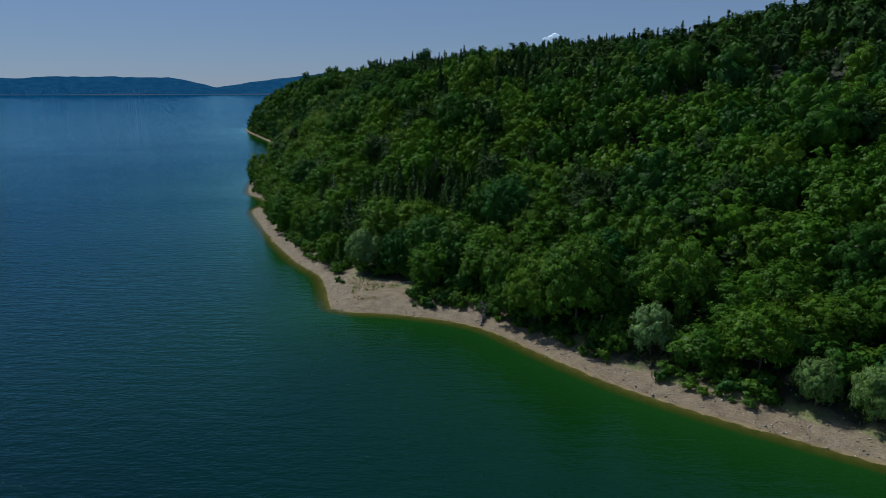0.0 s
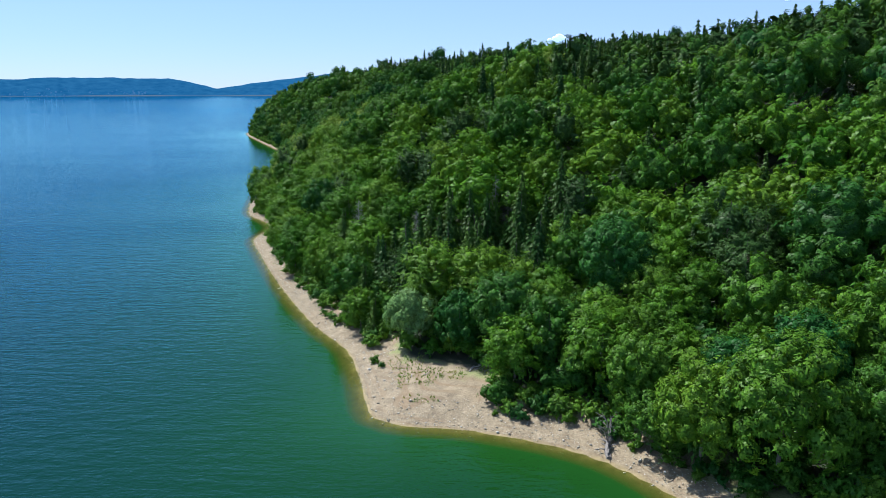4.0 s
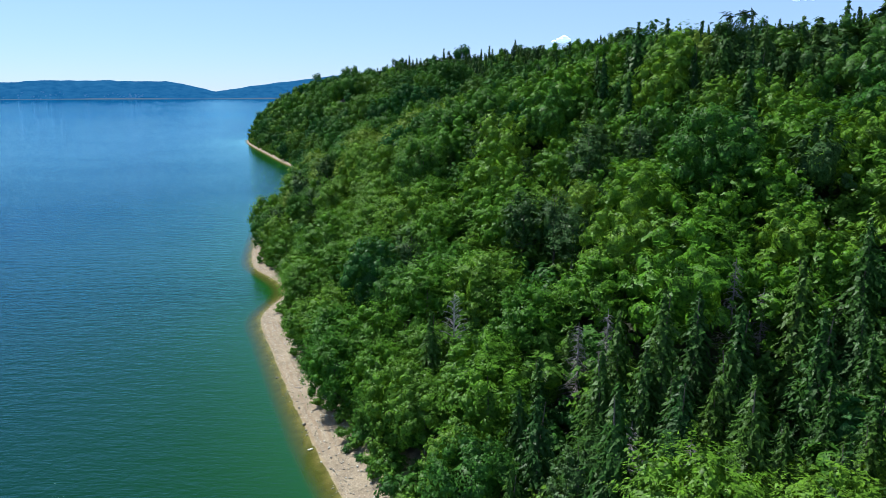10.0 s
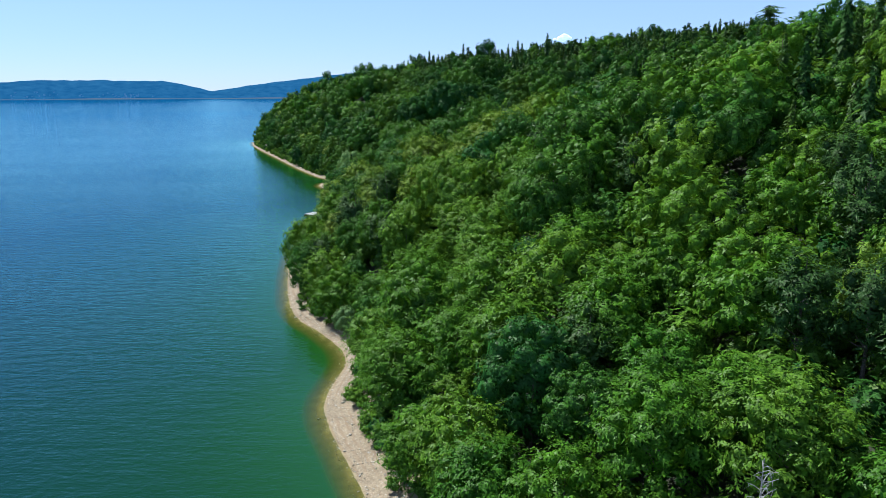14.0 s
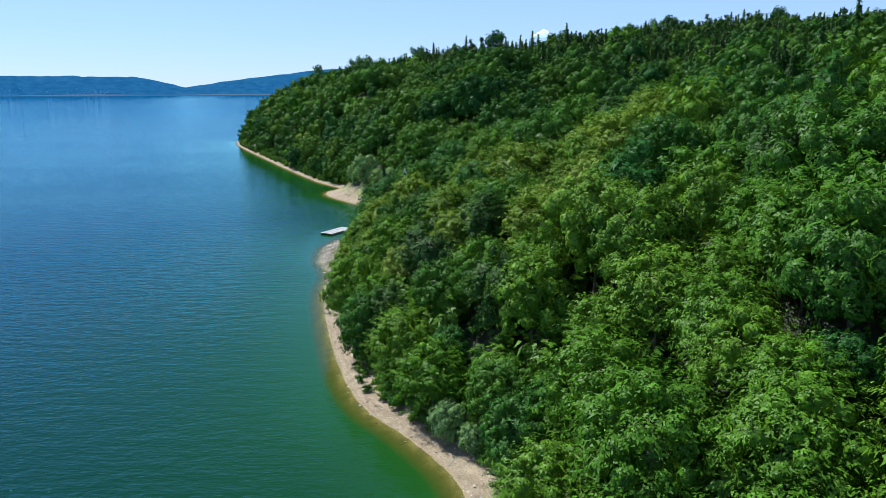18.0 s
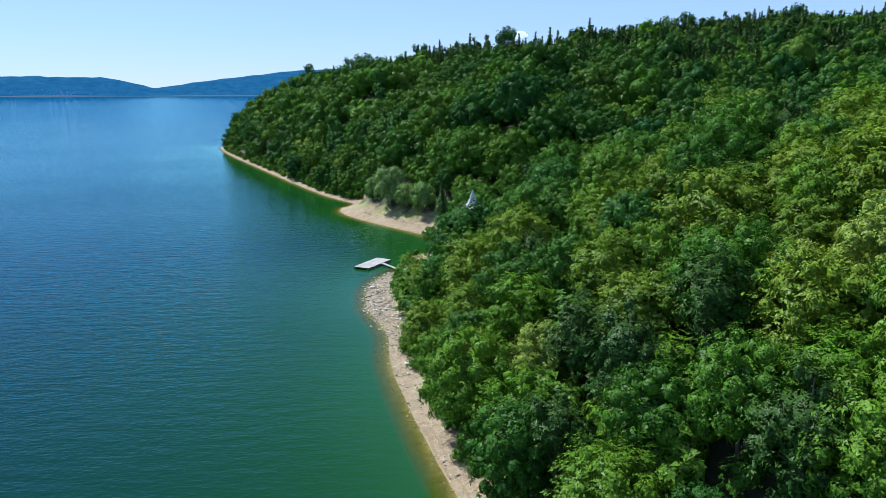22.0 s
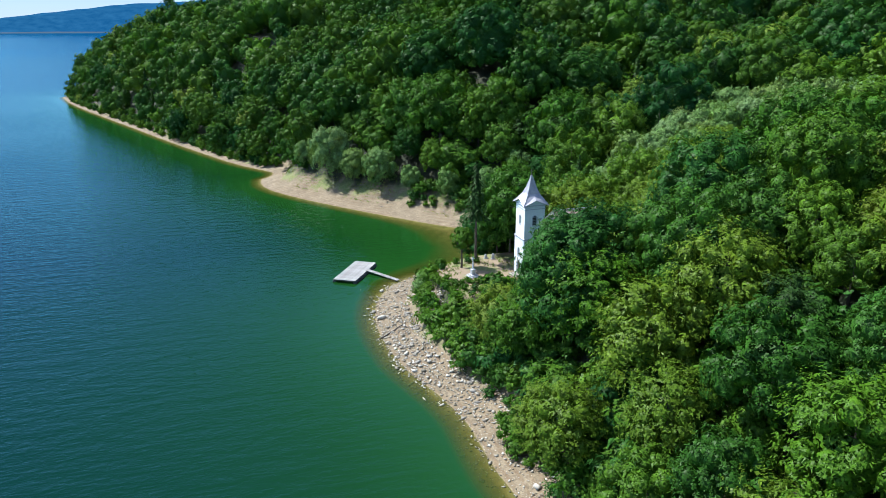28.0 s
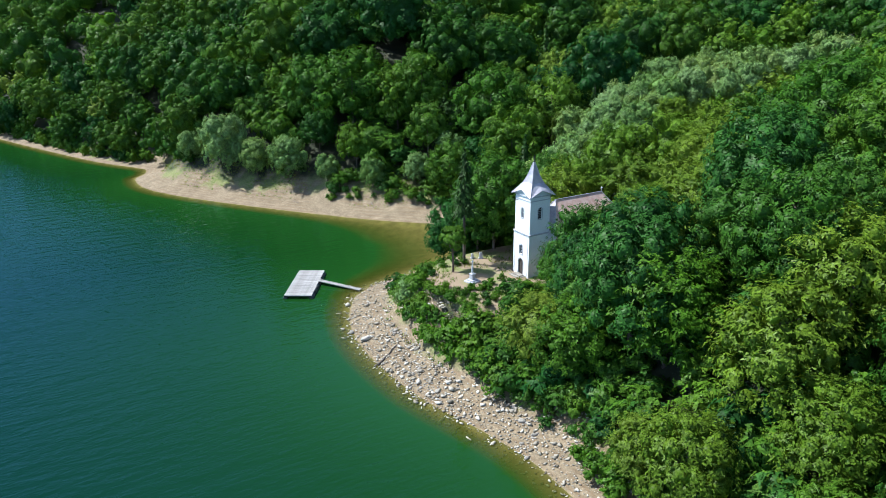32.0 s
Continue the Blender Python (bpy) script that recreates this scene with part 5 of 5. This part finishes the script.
    for a, b in ((ra, rb), (Vector(eaves[0]), ra), (Vector(eaves[3]), ra), (Vector(eaves[1]), rb), (Vector(eaves[2]), rb)):
        bm = bmesh.new()
        tube(bm, [a + Vector((0, 0, 0.12)), b + Vector((0, 0, 0.12))], [0.09, 0.09], 6)
        part("ridge_cap", bm, TIN, top)
    bm = bmesh.new()
    bm2 = cross_bars(bm, 0.9, 0.5, 0.04, 0)
    cr = part("gable_cross", bm2, PLASTER_TRIM, top, "small pale cross")
    cr.matrix_basis = Matrix.Translation(rb + Vector((0, 0, 0.12)))
    bm = bmesh.new()
    box(bm, -3.4, -1.95, -1.2, 1.2, -0.3, 0.12, 0.03)
    box(bm, -2.9, -1.95, -0.9, 0.9, 0.12, 0.28, 0.03)
    part("doorstep", bm, STONE, top, "pale stone doorstep")


church()


# ---- the churchyard ----
def stone_cross(x, y):
    z = height(x, y)
    top = thing("wayside_cross", (x, y, z), "grey stone wayside cross on a stepped plinth", "cross", turn=14)
    for name, w, a, b in (("step", 0.95, -0.15, 0.20), ("step", 0.66, 0.20, 0.42), ("plinth", 0.34, 0.42, 1.25), ("cap", 0.42, 1.25, 1.38), ("shaft", 0.13, 1.38, 2.6)):
        bm = box(bmesh.new(), -w, w, -w, w, a, b, 0.04)
        part(name, bm, PLASTER_TRIM, top)
    bm = bmesh.new()
    cross_bars(bm, 1.05, 0.62, 0.06, 2.6)
    part("cross", bm, PLASTER_TRIM, top)


stone_cross(-102.2, 474.2)


def gravestone(x, y, turn, h):
    top = thing("gravestone", (x, y, height(x, y)), "small pale gravestone with a rounded head beside shrubs", "gravestone", "stones by the churchyard edge", turn=turn)
    bm = bmesh.new()
    o = arch(0.55, h)
    vs = [bm.verts.new((a, -0.08, b - 0.05)) for a, b in o]
    bmesh.ops.remove_doubles(bm, verts=bm.verts, dist=1e-4)
    bm.faces.new([v for v in vs if v.is_valid])
    ex = bmesh.ops.extrude_face_region(bm, geom=list(bm.faces))
    bmesh.ops.translate(bm, verts=[v for v in ex["geom"] if isinstance(v, bmesh.types.BMVert)], vec=(0, 0.16, 0))
    bmesh.ops.recalc_face_normals(bm, faces=bm.faces)
    part("slab", bm, PLASTER_TRIM, top)
    part("base", box(bmesh.new(), -0.42, 0.42, -0.2, 0.2, -0.1, 0.18, 0.02), PLASTER_TRIM, top)


gravestone(-96.6, 483.2, 20, 0.95)
gravestone(-95.4, 482.4, -10, 1.2)


# ---- the landing stage ----
def landing_stage():
    top = thing("landing_stage", (-118.1, 508.1, 0.0), "floating wooden landing stage with pale weathered deck planks", "jetty", turn=-31.4)
    hw, hl = 2.5, 6.35                                     # half width (local x), half length (local y)
    n = 40
    for k in range(n):
        y0 = -hl + 2 * hl * k / n
        bm = box(bmesh.new(), -hw, hw, 0.02, 2 * hl / n - 0.02, 0.62, 0.68)
        p = part("plank", bm, PLANK, top) if k == 0 else None
        if k == 0:
            first = p
        else:
            p = new("plank", first.data)
            p.parent = top
        p.matrix_basis = Matrix.Translation((rng.uniform(-0.03, 0.03), y0, rng.uniform(-0.006, 0.006)))
    for x in (-hw + 0.1, 0, hw - 0.1):
        part("beam", box(bmesh.new(), x - 0.07, x + 0.07, -hl, hl, 0.42, 0.62), DARKWOOD, top)
    for y in (-hl + 0.05, hl - 0.05):
        part("edge_board", box(bmesh.new(), -hw, hw, y - 0.04, y + 0.04, 0.40, 0.618), DARKWOOD, top)
    for x in (-hw + 0.12, hw - 0.12):
        for k in range(6):
            y = -hl + 1.05 + k * 2.08
            bm = bmesh.new()
            tube(bm, [(x, y - 0.95, 0.10), (x, y - 0.86, 0.10), (x, y + 0.86, 0.10), (x, y + 0.95, 0.10)], [0.24, 0.40, 0.40, 0.24], 12)
            part("float", bm, FLOAT, top, "black float")
    for y in (-3.6, -1.6, 2.2, 4.0):
        bm = bmesh.new()
        bmesh.ops.create_uvsphere(bm, u_segments=10, v_segments=8, radius=0.26, matrix=Matrix.Translation((hw + 0.16, y, 0.42)) @ Matrix.Diagonal((0.7, 1.3, 1, 1)))
        part("fender", bm, FLOAT, top, "black rubber fender")
    for x, y, h in ((-hw + 0.1, hl - 0.6, 0.9), (-hw + 0.1, hl - 1.7, 0.8)):
        bm = bmesh.new()
        tube(bm, [(x, y, 0.6), (x, y, 0.6 + h)], [0.025, 0.025], 6)
        part("post", bm, IRON, top)
    bm = bmesh.new()
    tube(bm, [(-hw + 0.1, hl - 0.6, 1.35), (-hw + 0.1, hl - 1.7, 1.3)], [0.015, 0.015], 5)
    part("rail", bm, IRON, top)
    return top


landing_stage()
gang_slope = Matrix.Rotation(radians(3.0), 4, "Y")
gang = thing("gangway", (-115.7, 507.9, 0.70), "narrow wooden gangway from the stage to the shore", "gangway", turn=-53.3)
gang.matrix_basis = gang.matrix_basis @ gang_slope
for y in (-0.42, 0.42):
    part("side_beam", box(bmesh.new(), 0.0, 9.3, y - 0.05, y + 0.05, -0.02, 0.13), PLANK, gang)
for k in range(34):
    part("tread", box(bmesh.new(), k * 0.273, k * 0.273 + 0.24, -0.37, 0.37, 0.02, 0.06), PLANK, gang)


# ---- single trees by the church ----
def lone_tree():
    x, y = -102.7, 479.3
    top = thing("small_tree", (x, y, height(x, y)), "small round-headed tree on a thin dark trunk by the churchyard", "tree")
    r = np.random.RandomState(301)
    bm = bmesh.new()
    tube(bm, [(0, 0, -0.3), (0.05, 0, 1.5), (0.0, 0.1, 3.4), (0.25, 0.1, 5.2)], [0.24, 0.18, 0.15, 0.07], 8)
    for k in range(7):
        a = 0.9 * k
        tube(bm, [(0, 0.1, 3.0 + 0.2 * k), (0.8 * math.cos(a), 0.8 * math.sin(a), 4.0 + 0.2 * k), (1.6 * math.cos(a), 1.6 * math.sin(a), 4.4 + 0.3 * k)], [0.08, 0.06, 0.02], 5)
    part("trunk", bm, BARK, top)
    v, f1, f2 = broad_crown(r, 220, 9, 14, 0.42, 0.26, (2.2, 2.2, 2.1), False, 0.2, -0.8, 0.32, 0.7, 0.13)
    part("crown", crown_mesh(v + np.array([0.1, 0.1, 5.6]), f1, f2, LEAF), BARK, top)


def tall_spruce():
    x, y = -99.2, 481.6
    top = thing("spruce_tree", (x, y, height(x, y)), "tall thin spruce, its lower trunk bare, in the churchyard", "tree")
    r = np.random.RandomState(302)
    bm = bmesh.new()
    tube(bm, [(0, 0, -0.3), (0, 0, 8), (0.1, 0, 14.5), (0.1, 0.1, 19.2)], [0.26, 0.2, 0.13, 0.03], 8)
    for k in range(26):
        z, a = 5.0 + 0.35 * k, r.uniform(0, 6.28)
        w = r.uniform(0.5, 1.3)
        tube(bm, [(0, 0, z), (w * math.cos(a), w * math.sin(a), z - 0.25)], [0.03, 0.01], 4)
    part("trunk", bm, BARK, top)
    v, f1, f2 = spruce_crown(r, 30, 11, 2.5, 19.4, 0.85, 0.46)
    keep = v[f1][:, :, 2].mean(1) > 8.4
    part("crown", crown_mesh(v, f1[keep & (r.rand(len(f1)) < 0.9)], f2, NEEDLE_PINE), BARK, top)


lone_tree()
tall_spruce()


# ---- dead wood ----
def bare_tree(name, x, y, tall, seed, label, mat=None, spread=1.25, boughs=60, down=0.25, lean=(0, 0)):
    r = np.random.RandomState(seed)
    top = thing(name, (x, y, height(x, y)), label, "dead tree", "dead trees in the wood")
    bm = bmesh.new()
    tube(bm, [(0, 0, -0.4), (lean[0] * 0.3, lean[1] * 0.3, tall * 0.5), (lean[0], lean[1], tall)], [0.20, 0.13, 0.03], 7)
    part("trunk", bm, mat or DEADWOOD, top)
    bm = bmesh.new()
    for k in range(boughs):
        s = 0.18 + 0.78 * k / boughs
        a = r.uniform(0, 6.28)
        w = spread * (0.4 + 2.4 * (1 - s)) * r.uniform(0.7, 1.15)
        b = Vector((lean[0] * s, lean[1] * s, tall * s))
        e = b + Vector((w * math.cos(a), w * math.sin(a), -w * down))
        m = b.lerp(e, 0.5) + Vector((0, 0, 0.08 * w))
        tube(bm, [b, m, e], [0.05, 0.035, 0.012], 4)
        for q in range(2):
            c = m.lerp(e, r.uniform(0.1, 0.8))
            g = c + Vector((r.uniform(-0.5, 0.5), r.uniform(-0.5, 0.5), -0.3)) * spread
            tube(bm, [c, g], [0.022, 0.008], 3)
    part("bare_crown", bm, mat or DEADWOOD, top)


for k, (x, y, h) in enumerate(DEAD[:-1]):
    bare_tree("dead_spruce", x, y, h * 1.04, 310 + k, "grey leafless dead spruce with drooping bare boughs", GREYWOOD, 1.3, 120)
bare_tree("dead_broadleaf_tree", *DEAD[-1], 330, "half-dead grey broadleaf tree with a bare twiggy crown", None, 1.5, 60, -0.55)
bare_tree("dead_broadleaf_tree", -91.0, 461.0, 12.5, 331, "half-bare tree with dark twigs beside the church", DARKWOOD, 1.3, 50, -0.6)


def driftwood(name, a, b, thick, seed, label, limbs=0, mat=None):
    """A washed-up trunk that lies from a to b, with some stumps of boughs."""
    r = np.random.RandomState(seed)
    a, b = Vector(a), Vector(b)
    top = thing(name, tuple(a), label, "driftwood", "driftwood on the shore")
    d = b - a
    bm = bmesh.new()
    n = 6
    tube(bm, [d * (k / n) + Vector((r.uniform(-1, 1), r.uniform(-1, 1), r.uniform(-0.3, 0.3))) * thick * 0.7 for k in range(n + 1)], [thick * (1.1 - 0.75 * k / n) for k in range(n + 1)], 8)
    part("stem", bm, mat or DEADWOOD, top)
    if limbs:
        bm = bmesh.new()
        for k in range(limbs):
            s = r.uniform(0.15, 1.0)
            p = d * s
            w = Vector((r.normal(), r.normal(), abs(r.normal()) * 0.7)).normalized() * r.uniform(0.6, 1.9) * min(1.5, d.length / 5)
            tube(bm, [p, p + w * 0.55, p + w + Vector((0, 0, -0.2))], [thick * 0.34, thick * 0.22, thick * 0.06], 5)
        part("bare_crown", bm, mat or DEADWOOD, top)


def shore_point(x, y, up=0.12):
    return (x, y, height(x, y) + up)


driftwood("fallen_tree", (8.6, 152.2, 0.15), (10.6, 160.5, 3.3), 0.40, 401, "grey fallen dead tree with spread bare boughs on the shore", 64, GREYWOOD)
driftwood("driftwood_log", shore_point(-119.3, 472.8), shore_point(-114.2, 476.2), 0.13, 402, "thin dark driftwood log across the pale stones", 3, DARKWOOD)
driftwood("fallen_tree", shore_point(-100.3, 400.4, 0.5), shore_point(-104.6, 399.2, 0.3), 0.22, 405, "grey-brown fallen tree with tangled bare boughs on the shingle", 34, GREYWOOD)
driftwood("driftwood_log", shore_point(14.5, 157.0), shore_point(19.5, 151.5), 0.12, 403, "grey driftwood boughs below the wood", 12)
driftwood("driftwood_log", shore_point(16.5, 156.0), shore_point(20.5, 154.5, 0.6), 0.10, 404, "grey driftwood boughs below the wood", 10)
for k, (x, y, dx, dy) in enumerate([(-9.5, 181.3, 1.9, 1.4), (-8.6, 181.0, 1.7, 1.9), (-10.2, 182.2, 2.2, 0.3), (-7.8, 180.3, 1.5, 1.6), (-9.0, 183.0, 2.1, -0.9), (-10.6, 180.6, 0.8, 1.9)]):
    driftwood("cut_log", shore_point(x, y, 0.12 + 0.05 * (k % 2)), shore_point(x + dx, y + dy, 0.16 + 0.08 * (k % 3)), 0.13, 420 + k, "pale cut log in a small pile on dry grass")
for k, (x, y) in enumerate([(-26.2, 192.6), (-24.0, 185.4), (-21.3, 179.9), (-19.0, 179.2), (-24.9, 182.2), (26.0, 137.0), (22.0, 141.0), (30.8, 131.2), (-112.0, 470.6), (-66, 266), (-60, 252), (-108.5, 431), (-104, 424), (-92, 556), (-101, 562), (-86, 549), (-104.5, 427.5)]):
    a = 2.4 * k
    l = 0.9 + 0.35 * (k % 4)
    driftwood("driftwood_branch", shore_point(x, y, 0.07), shore_point(x + l * math.cos(a), y + l * math.sin(a), 0.09), 0.07, 440 + k, "small pale driftwood branch on the gravel", 3)


# ---- stones ----
OCTA = (np.array([(1, 0.2, 0), (0.1, 1, 0.1), (-1, 0.1, 0), (0, -1, 0), (0.6, 0.5, 0.9), (-0.5, -0.4, 0.9), (0, 0, -0.8)], float),
        np.array([(0, 1, 4), (1, 2, 5), (1, 5, 4), (2, 3, 5), (3, 0, 4), (3, 4, 5), (1, 0, 6), (2, 1, 6), (3, 2, 6), (0, 3, 6)]))


def pebble(r):
    v = OCTA[0] * r.uniform(0.8, 1.2, (len(OCTA[0]), 1)) * np.array([1.0, r.uniform(0.6, 0.95), r.uniform(0.35, 0.6)])
    return v


def stony_mesh(name, rows, seed):
    r = np.random.RandomState(seed)
    models = [pebble(r) for _ in range(12)]
    vs, fs = [], []
    for i, (x, y, z, s, a) in enumerate(rows):
        v = models[i % 12] * s
        vs.append(np.stack([v[:, 0] * math.cos(a) - v[:, 1] * math.sin(a) + x, v[:, 0] * math.sin(a) + v[:, 1] * math.cos(a) + y, v[:, 2] + z], 1))
        fs.append(OCTA[1] + len(OCTA[0]) * i)
    return quick_mesh(name, np.concatenate(vs), [np.concatenate(fs)])


def shingle_material():
    m, nt, b = material("shingle")
    geo = nt.nodes.new("ShaderNodeNewGeometry")
    n = place_noise(nt, 6.0, 4)
    col = ramp(nt, geo.outputs["Random Per Island"], [(0.0, (0.15, 0.13, 0.095)), (0.35, (0.30, 0.265, 0.20)), (0.75, (0.44, 0.395, 0.315)), (1.0, (0.57, 0.525, 0.44))])
    nt.links.new(mixed(nt, col, ramp(nt, n, [(0.3, (0.7,) * 3), (0.7, (1.15,) * 3)]), 1.0, "MULTIPLY"), b.inputs["Base Color"])
    b.inputs["Roughness"].default_value = 0.9
    bump(nt, b, n, 0.6, 0.03)
    return m


SHINGLE = shingle_material()
sx, sy = grid_places(-124, 70, 92, 512, 0.42)
sz, sd, _ = lie(sx, sy)
cape = np.exp(-((sy - 465) / 38) ** 2)
mask = (sd > -1.6 - 2.2 * cape) & (sd < 8 + 3 * cape) & (rng.rand(len(sx)) < 0.44 + 0.56 * cape)
size = rng.gamma(1.3, 0.075, len(sx)) * (0.6 + 0.75 * cape) + 0.05
rows = [(sx[i], sy[i], sz[i] + size[i] * 0.2, size[i], rng.uniform(0, 6.28)) for i in np.nonzero(mask)[0]]
shingle = new("shingle", stony_mesh("shingle", rows, 501))
shingle.data.materials.append(SHINGLE)
tagged(shingle, "pale grey and beige shingle stones along the shore", "stones", kind="stuff")


def boulder(x, y, size, seed):
    r = np.random.RandomState(seed)
    top = new("boulder")
    v, f = FINE
    n = unit(r.normal(0, 1, (9, 3)))                        # split faces: the ball is cut back by nine planes
    far = (v @ n.T / r.uniform(0.5, 0.8, 9)).max(1, keepdims=True)
    v = v / np.maximum(far, 0.9) * np.array([1.2, r.uniform(0.6, 0.9), r.uniform(0.35, 0.6)]) * size
    bpy.data.objects.remove(top)
    ob = new("boulder", quick_mesh("boulder", v, [f]))
    ob.data.materials.append(STONE)
    ob.matrix_basis = pose(x, y, max(height(x, y), -0.25) + size * 0.18, r.uniform(-12, 12), r.uniform(-12, 12), r.uniform(0, 360))
    tagged(ob, "angular pale grey boulder lying on the shingle", "boulder", "boulders on the shore")


for k, (x, y, n, wide) in enumerate([(-112.0, 478.5, 9, 2.4), (-112.2, 474.0, 7, 2.0), (-109.0, 452.0, 9, 2.6), (-112.8, 446.5, 6, 2.2), (-119.8, 484.5, 8, 2.2), (-117.2, 466.5, 6, 2.5), (-118.5, 496.0, 5, 2.0), (-108.0, 438.0, 6, 2.5), (-114.0, 462.0, 6, 3.0)]):
    r = np.random.RandomState(600 + k)
    for q in range(n):
        boulder(x + r.normal(0, wide * 0.5), y + r.normal(0, wide * 0.5), r.uniform(0.22, 0.55), 620 + 20 * k + q)


# ---- grass ----
def grass_tufts():
    r = np.random.RandomState(700)
    x, y = grid_places(-135, 75, 95, 640, 0.85)
    z, d, lawn = lie(x, y)
    patch = waves2(x, y, 16, 31) + 0.5 * waves2(x, y, 6, 32)
    fringe = (d > 6.0) & (d < 12.5) & (patch > 0.15) & (r.rand(len(x)) < 0.75)
    bay = (y > 540) & (d > 8) & (d < 17) & (patch > -0.3)
    yard = (lawn > 0.6) & (x < -88) & (patch > -0.1) & (np.hypot(x + 101, y - 477) > 3.0)
    nook = np.hypot((x + 12) / 7, (y - 182) / 6) < 1
    i = np.nonzero(fringe | bay | yard | nook & (patch > -0.2))[0]
    at = np.stack([x[i], y[i], z[i] + 0.05], 1).repeat(5, 0) + r.normal(0, 0.22, (5 * len(i), 3)) * np.array([1, 1, 0])
    lean = r.normal(0, 0.14, at.shape) * np.array([1, 1, 0])
    side = unit(r.normal(0, 1, at.shape) * np.array([1, 1, 0])) * 0.09
    h = r.uniform(0.16, 0.5, (len(at), 1))
    v = np.stack([at - side, at + side, at + lean + h * np.array([0, 0, 1.0])], 1).reshape(-1, 3)
    ob = new("grass", quick_mesh("grass", v, [np.arange(len(v)).reshape(-1, 3)], {"tint": (waves2(x, y, 11, 33)[i] * 0.2 + 0.4).repeat(15)}))
    ob.data.materials.append(GRASS)
    tagged(ob, "sparse yellow-green grass tufts between shingle and wood", "grass", kind="stuff")


grass_tufts()


# ---- a wooded point on the far left shore ----
def far_point():
    v, f = [], []
    for i in range(13):
        a = radians(-62 + 30.2 * i / 12)
        for k, (r, z) in enumerate(((2150, -2), (2200, 2), (2330, 9), (2500, -2))):
            s = 1 - (i / 12) ** 8
            v.append(((2280 + (r - 2280) * s) * math.sin(a), (2280 + (r - 2280) * s) * math.cos(a), z * s + (s - 1)))
        if i:
            q = 4 * i
            f += [(q + k - 4, q + k - 3, q + k + 1, q + k) for k in range(3)]
    ob = new("backdrop", quick_mesh("far_point", v, [np.array(f)], None, True))
    ob.data.materials.append(TWIGS)
    tagged(ob, "low dark wooded point across the water", "shore", kind="structure")
    rows = []
    r = np.random.RandomState(860)
    for k in range(260):
        a, d = radians(r.uniform(-61, -31.9)), r.uniform(2190, 2420)
        rows.append((d * math.sin(a), d * math.cos(a), 1.0 + 5 * math.exp(-((d - 2330) / 80) ** 2), r.uniform(15, 24), r.uniform(0, 6), r.rand()))
    joined_woods("forest", "far dark broadleaf trees on the wooded point", LEAF, [simple_tree("leafy", 190 + k, 0) for k in range(3)], rows)


far_point()


# ---- clouds and the far village ----
def cloud_material():
    m, nt, b = material("cloud")
    b.inputs["Base Color"].default_value = (0.8, 0.8, 0.8, 1)
    # bluish-white emission paints in the daylight scattered inside the cloud
    b.inputs["Emission Color"].default_value = (0.62, 0.78, 0.95, 1)
    b.inputs["Emission Strength"].default_value = 0.50
    b.inputs["Roughness"].default_value = 1.0
    return m


CLOUD = cloud_material()


def cloud(heading, lift, wide, seed):
    """A small far cumulus, low over the ridge."""
    r = np.random.RandomState(seed)
    v, f = [], []
    for k in range(22):
        s = wide * r.uniform(0.07, 0.16)
        a = radians(heading) + r.normal(0, wide * 0.22) / 4900
        c = np.array([4900 * math.sin(a), 4900 * math.cos(a), lift + abs(r.normal(0, wide * 0.09))])
        f.append(FINE[1] + len(v) * len(FINE[0]))
        v.append(FINE[0] * s * np.array([1.3, 1.3, 0.75]) + c)
    ob = new("backdrop", quick_mesh("cloud", np.concatenate(v), [np.concatenate(f)], None, True))
    ob.data.materials.append(CLOUD)
    tagged(ob, "small white summer cloud low over the ridge", "cloud", kind="structure")


cloud(8.4, 378, 120, 801)
cloud(24.7, 590, 200, 802)


def village_house(a, r, size, seed):
    rr = np.random.RandomState(seed)
    x, y = r * math.sin(radians(a)), r * math.cos(radians(a))
    away = (r - 4480) / 300
    z = FAR_RISE - 3 + (top_left(a) + 9 - FAR_RISE) * (1 - (1 - min(1, max(0, away))) ** 1.7)
    top = thing("house", (x, y, z - 2), "tiny pale house across the lake", "house", "houses of the far village", turn=rr.uniform(0, 90))
    bm = box(bmesh.new(), -size, size, -size * 0.7, size * 0.7, 0, size * 1.1 + 2)
    part("wall", bm, VILLAGE, top)
    bm = bmesh.new()
    e, p = size * 1.1 + 2, size * 1.1 + 2 + size * 0.8
    q = [bm.verts.new(c) for c in ((-size * 1.1, -size * 0.8, e), (size * 1.1, -size * 0.8, e), (size * 1.1, size * 0.8, e), (-size * 1.1, size * 0.8, e), (-size * 1.1, 0, p), (size * 1.1, 0, p))]
    for c in ((0, 1, 5, 4), (2, 3, 4, 5), (1, 2, 5), (3, 0, 4), (3, 2, 1, 0)):
        bm.faces.new([q[n] for n in c])
    part("roof", bm, HAZE if seed % 2 else VILLAGE, top)


for k in range(58):
    q = np.random.RandomState(900 + k)
    village_house(q.uniform(-32, -27) if k % 3 == 0 else q.normal(-23.8, 1.5), 4482 + abs(q.normal(0, 34)), q.uniform(2.6, 4.4), 900 + k)
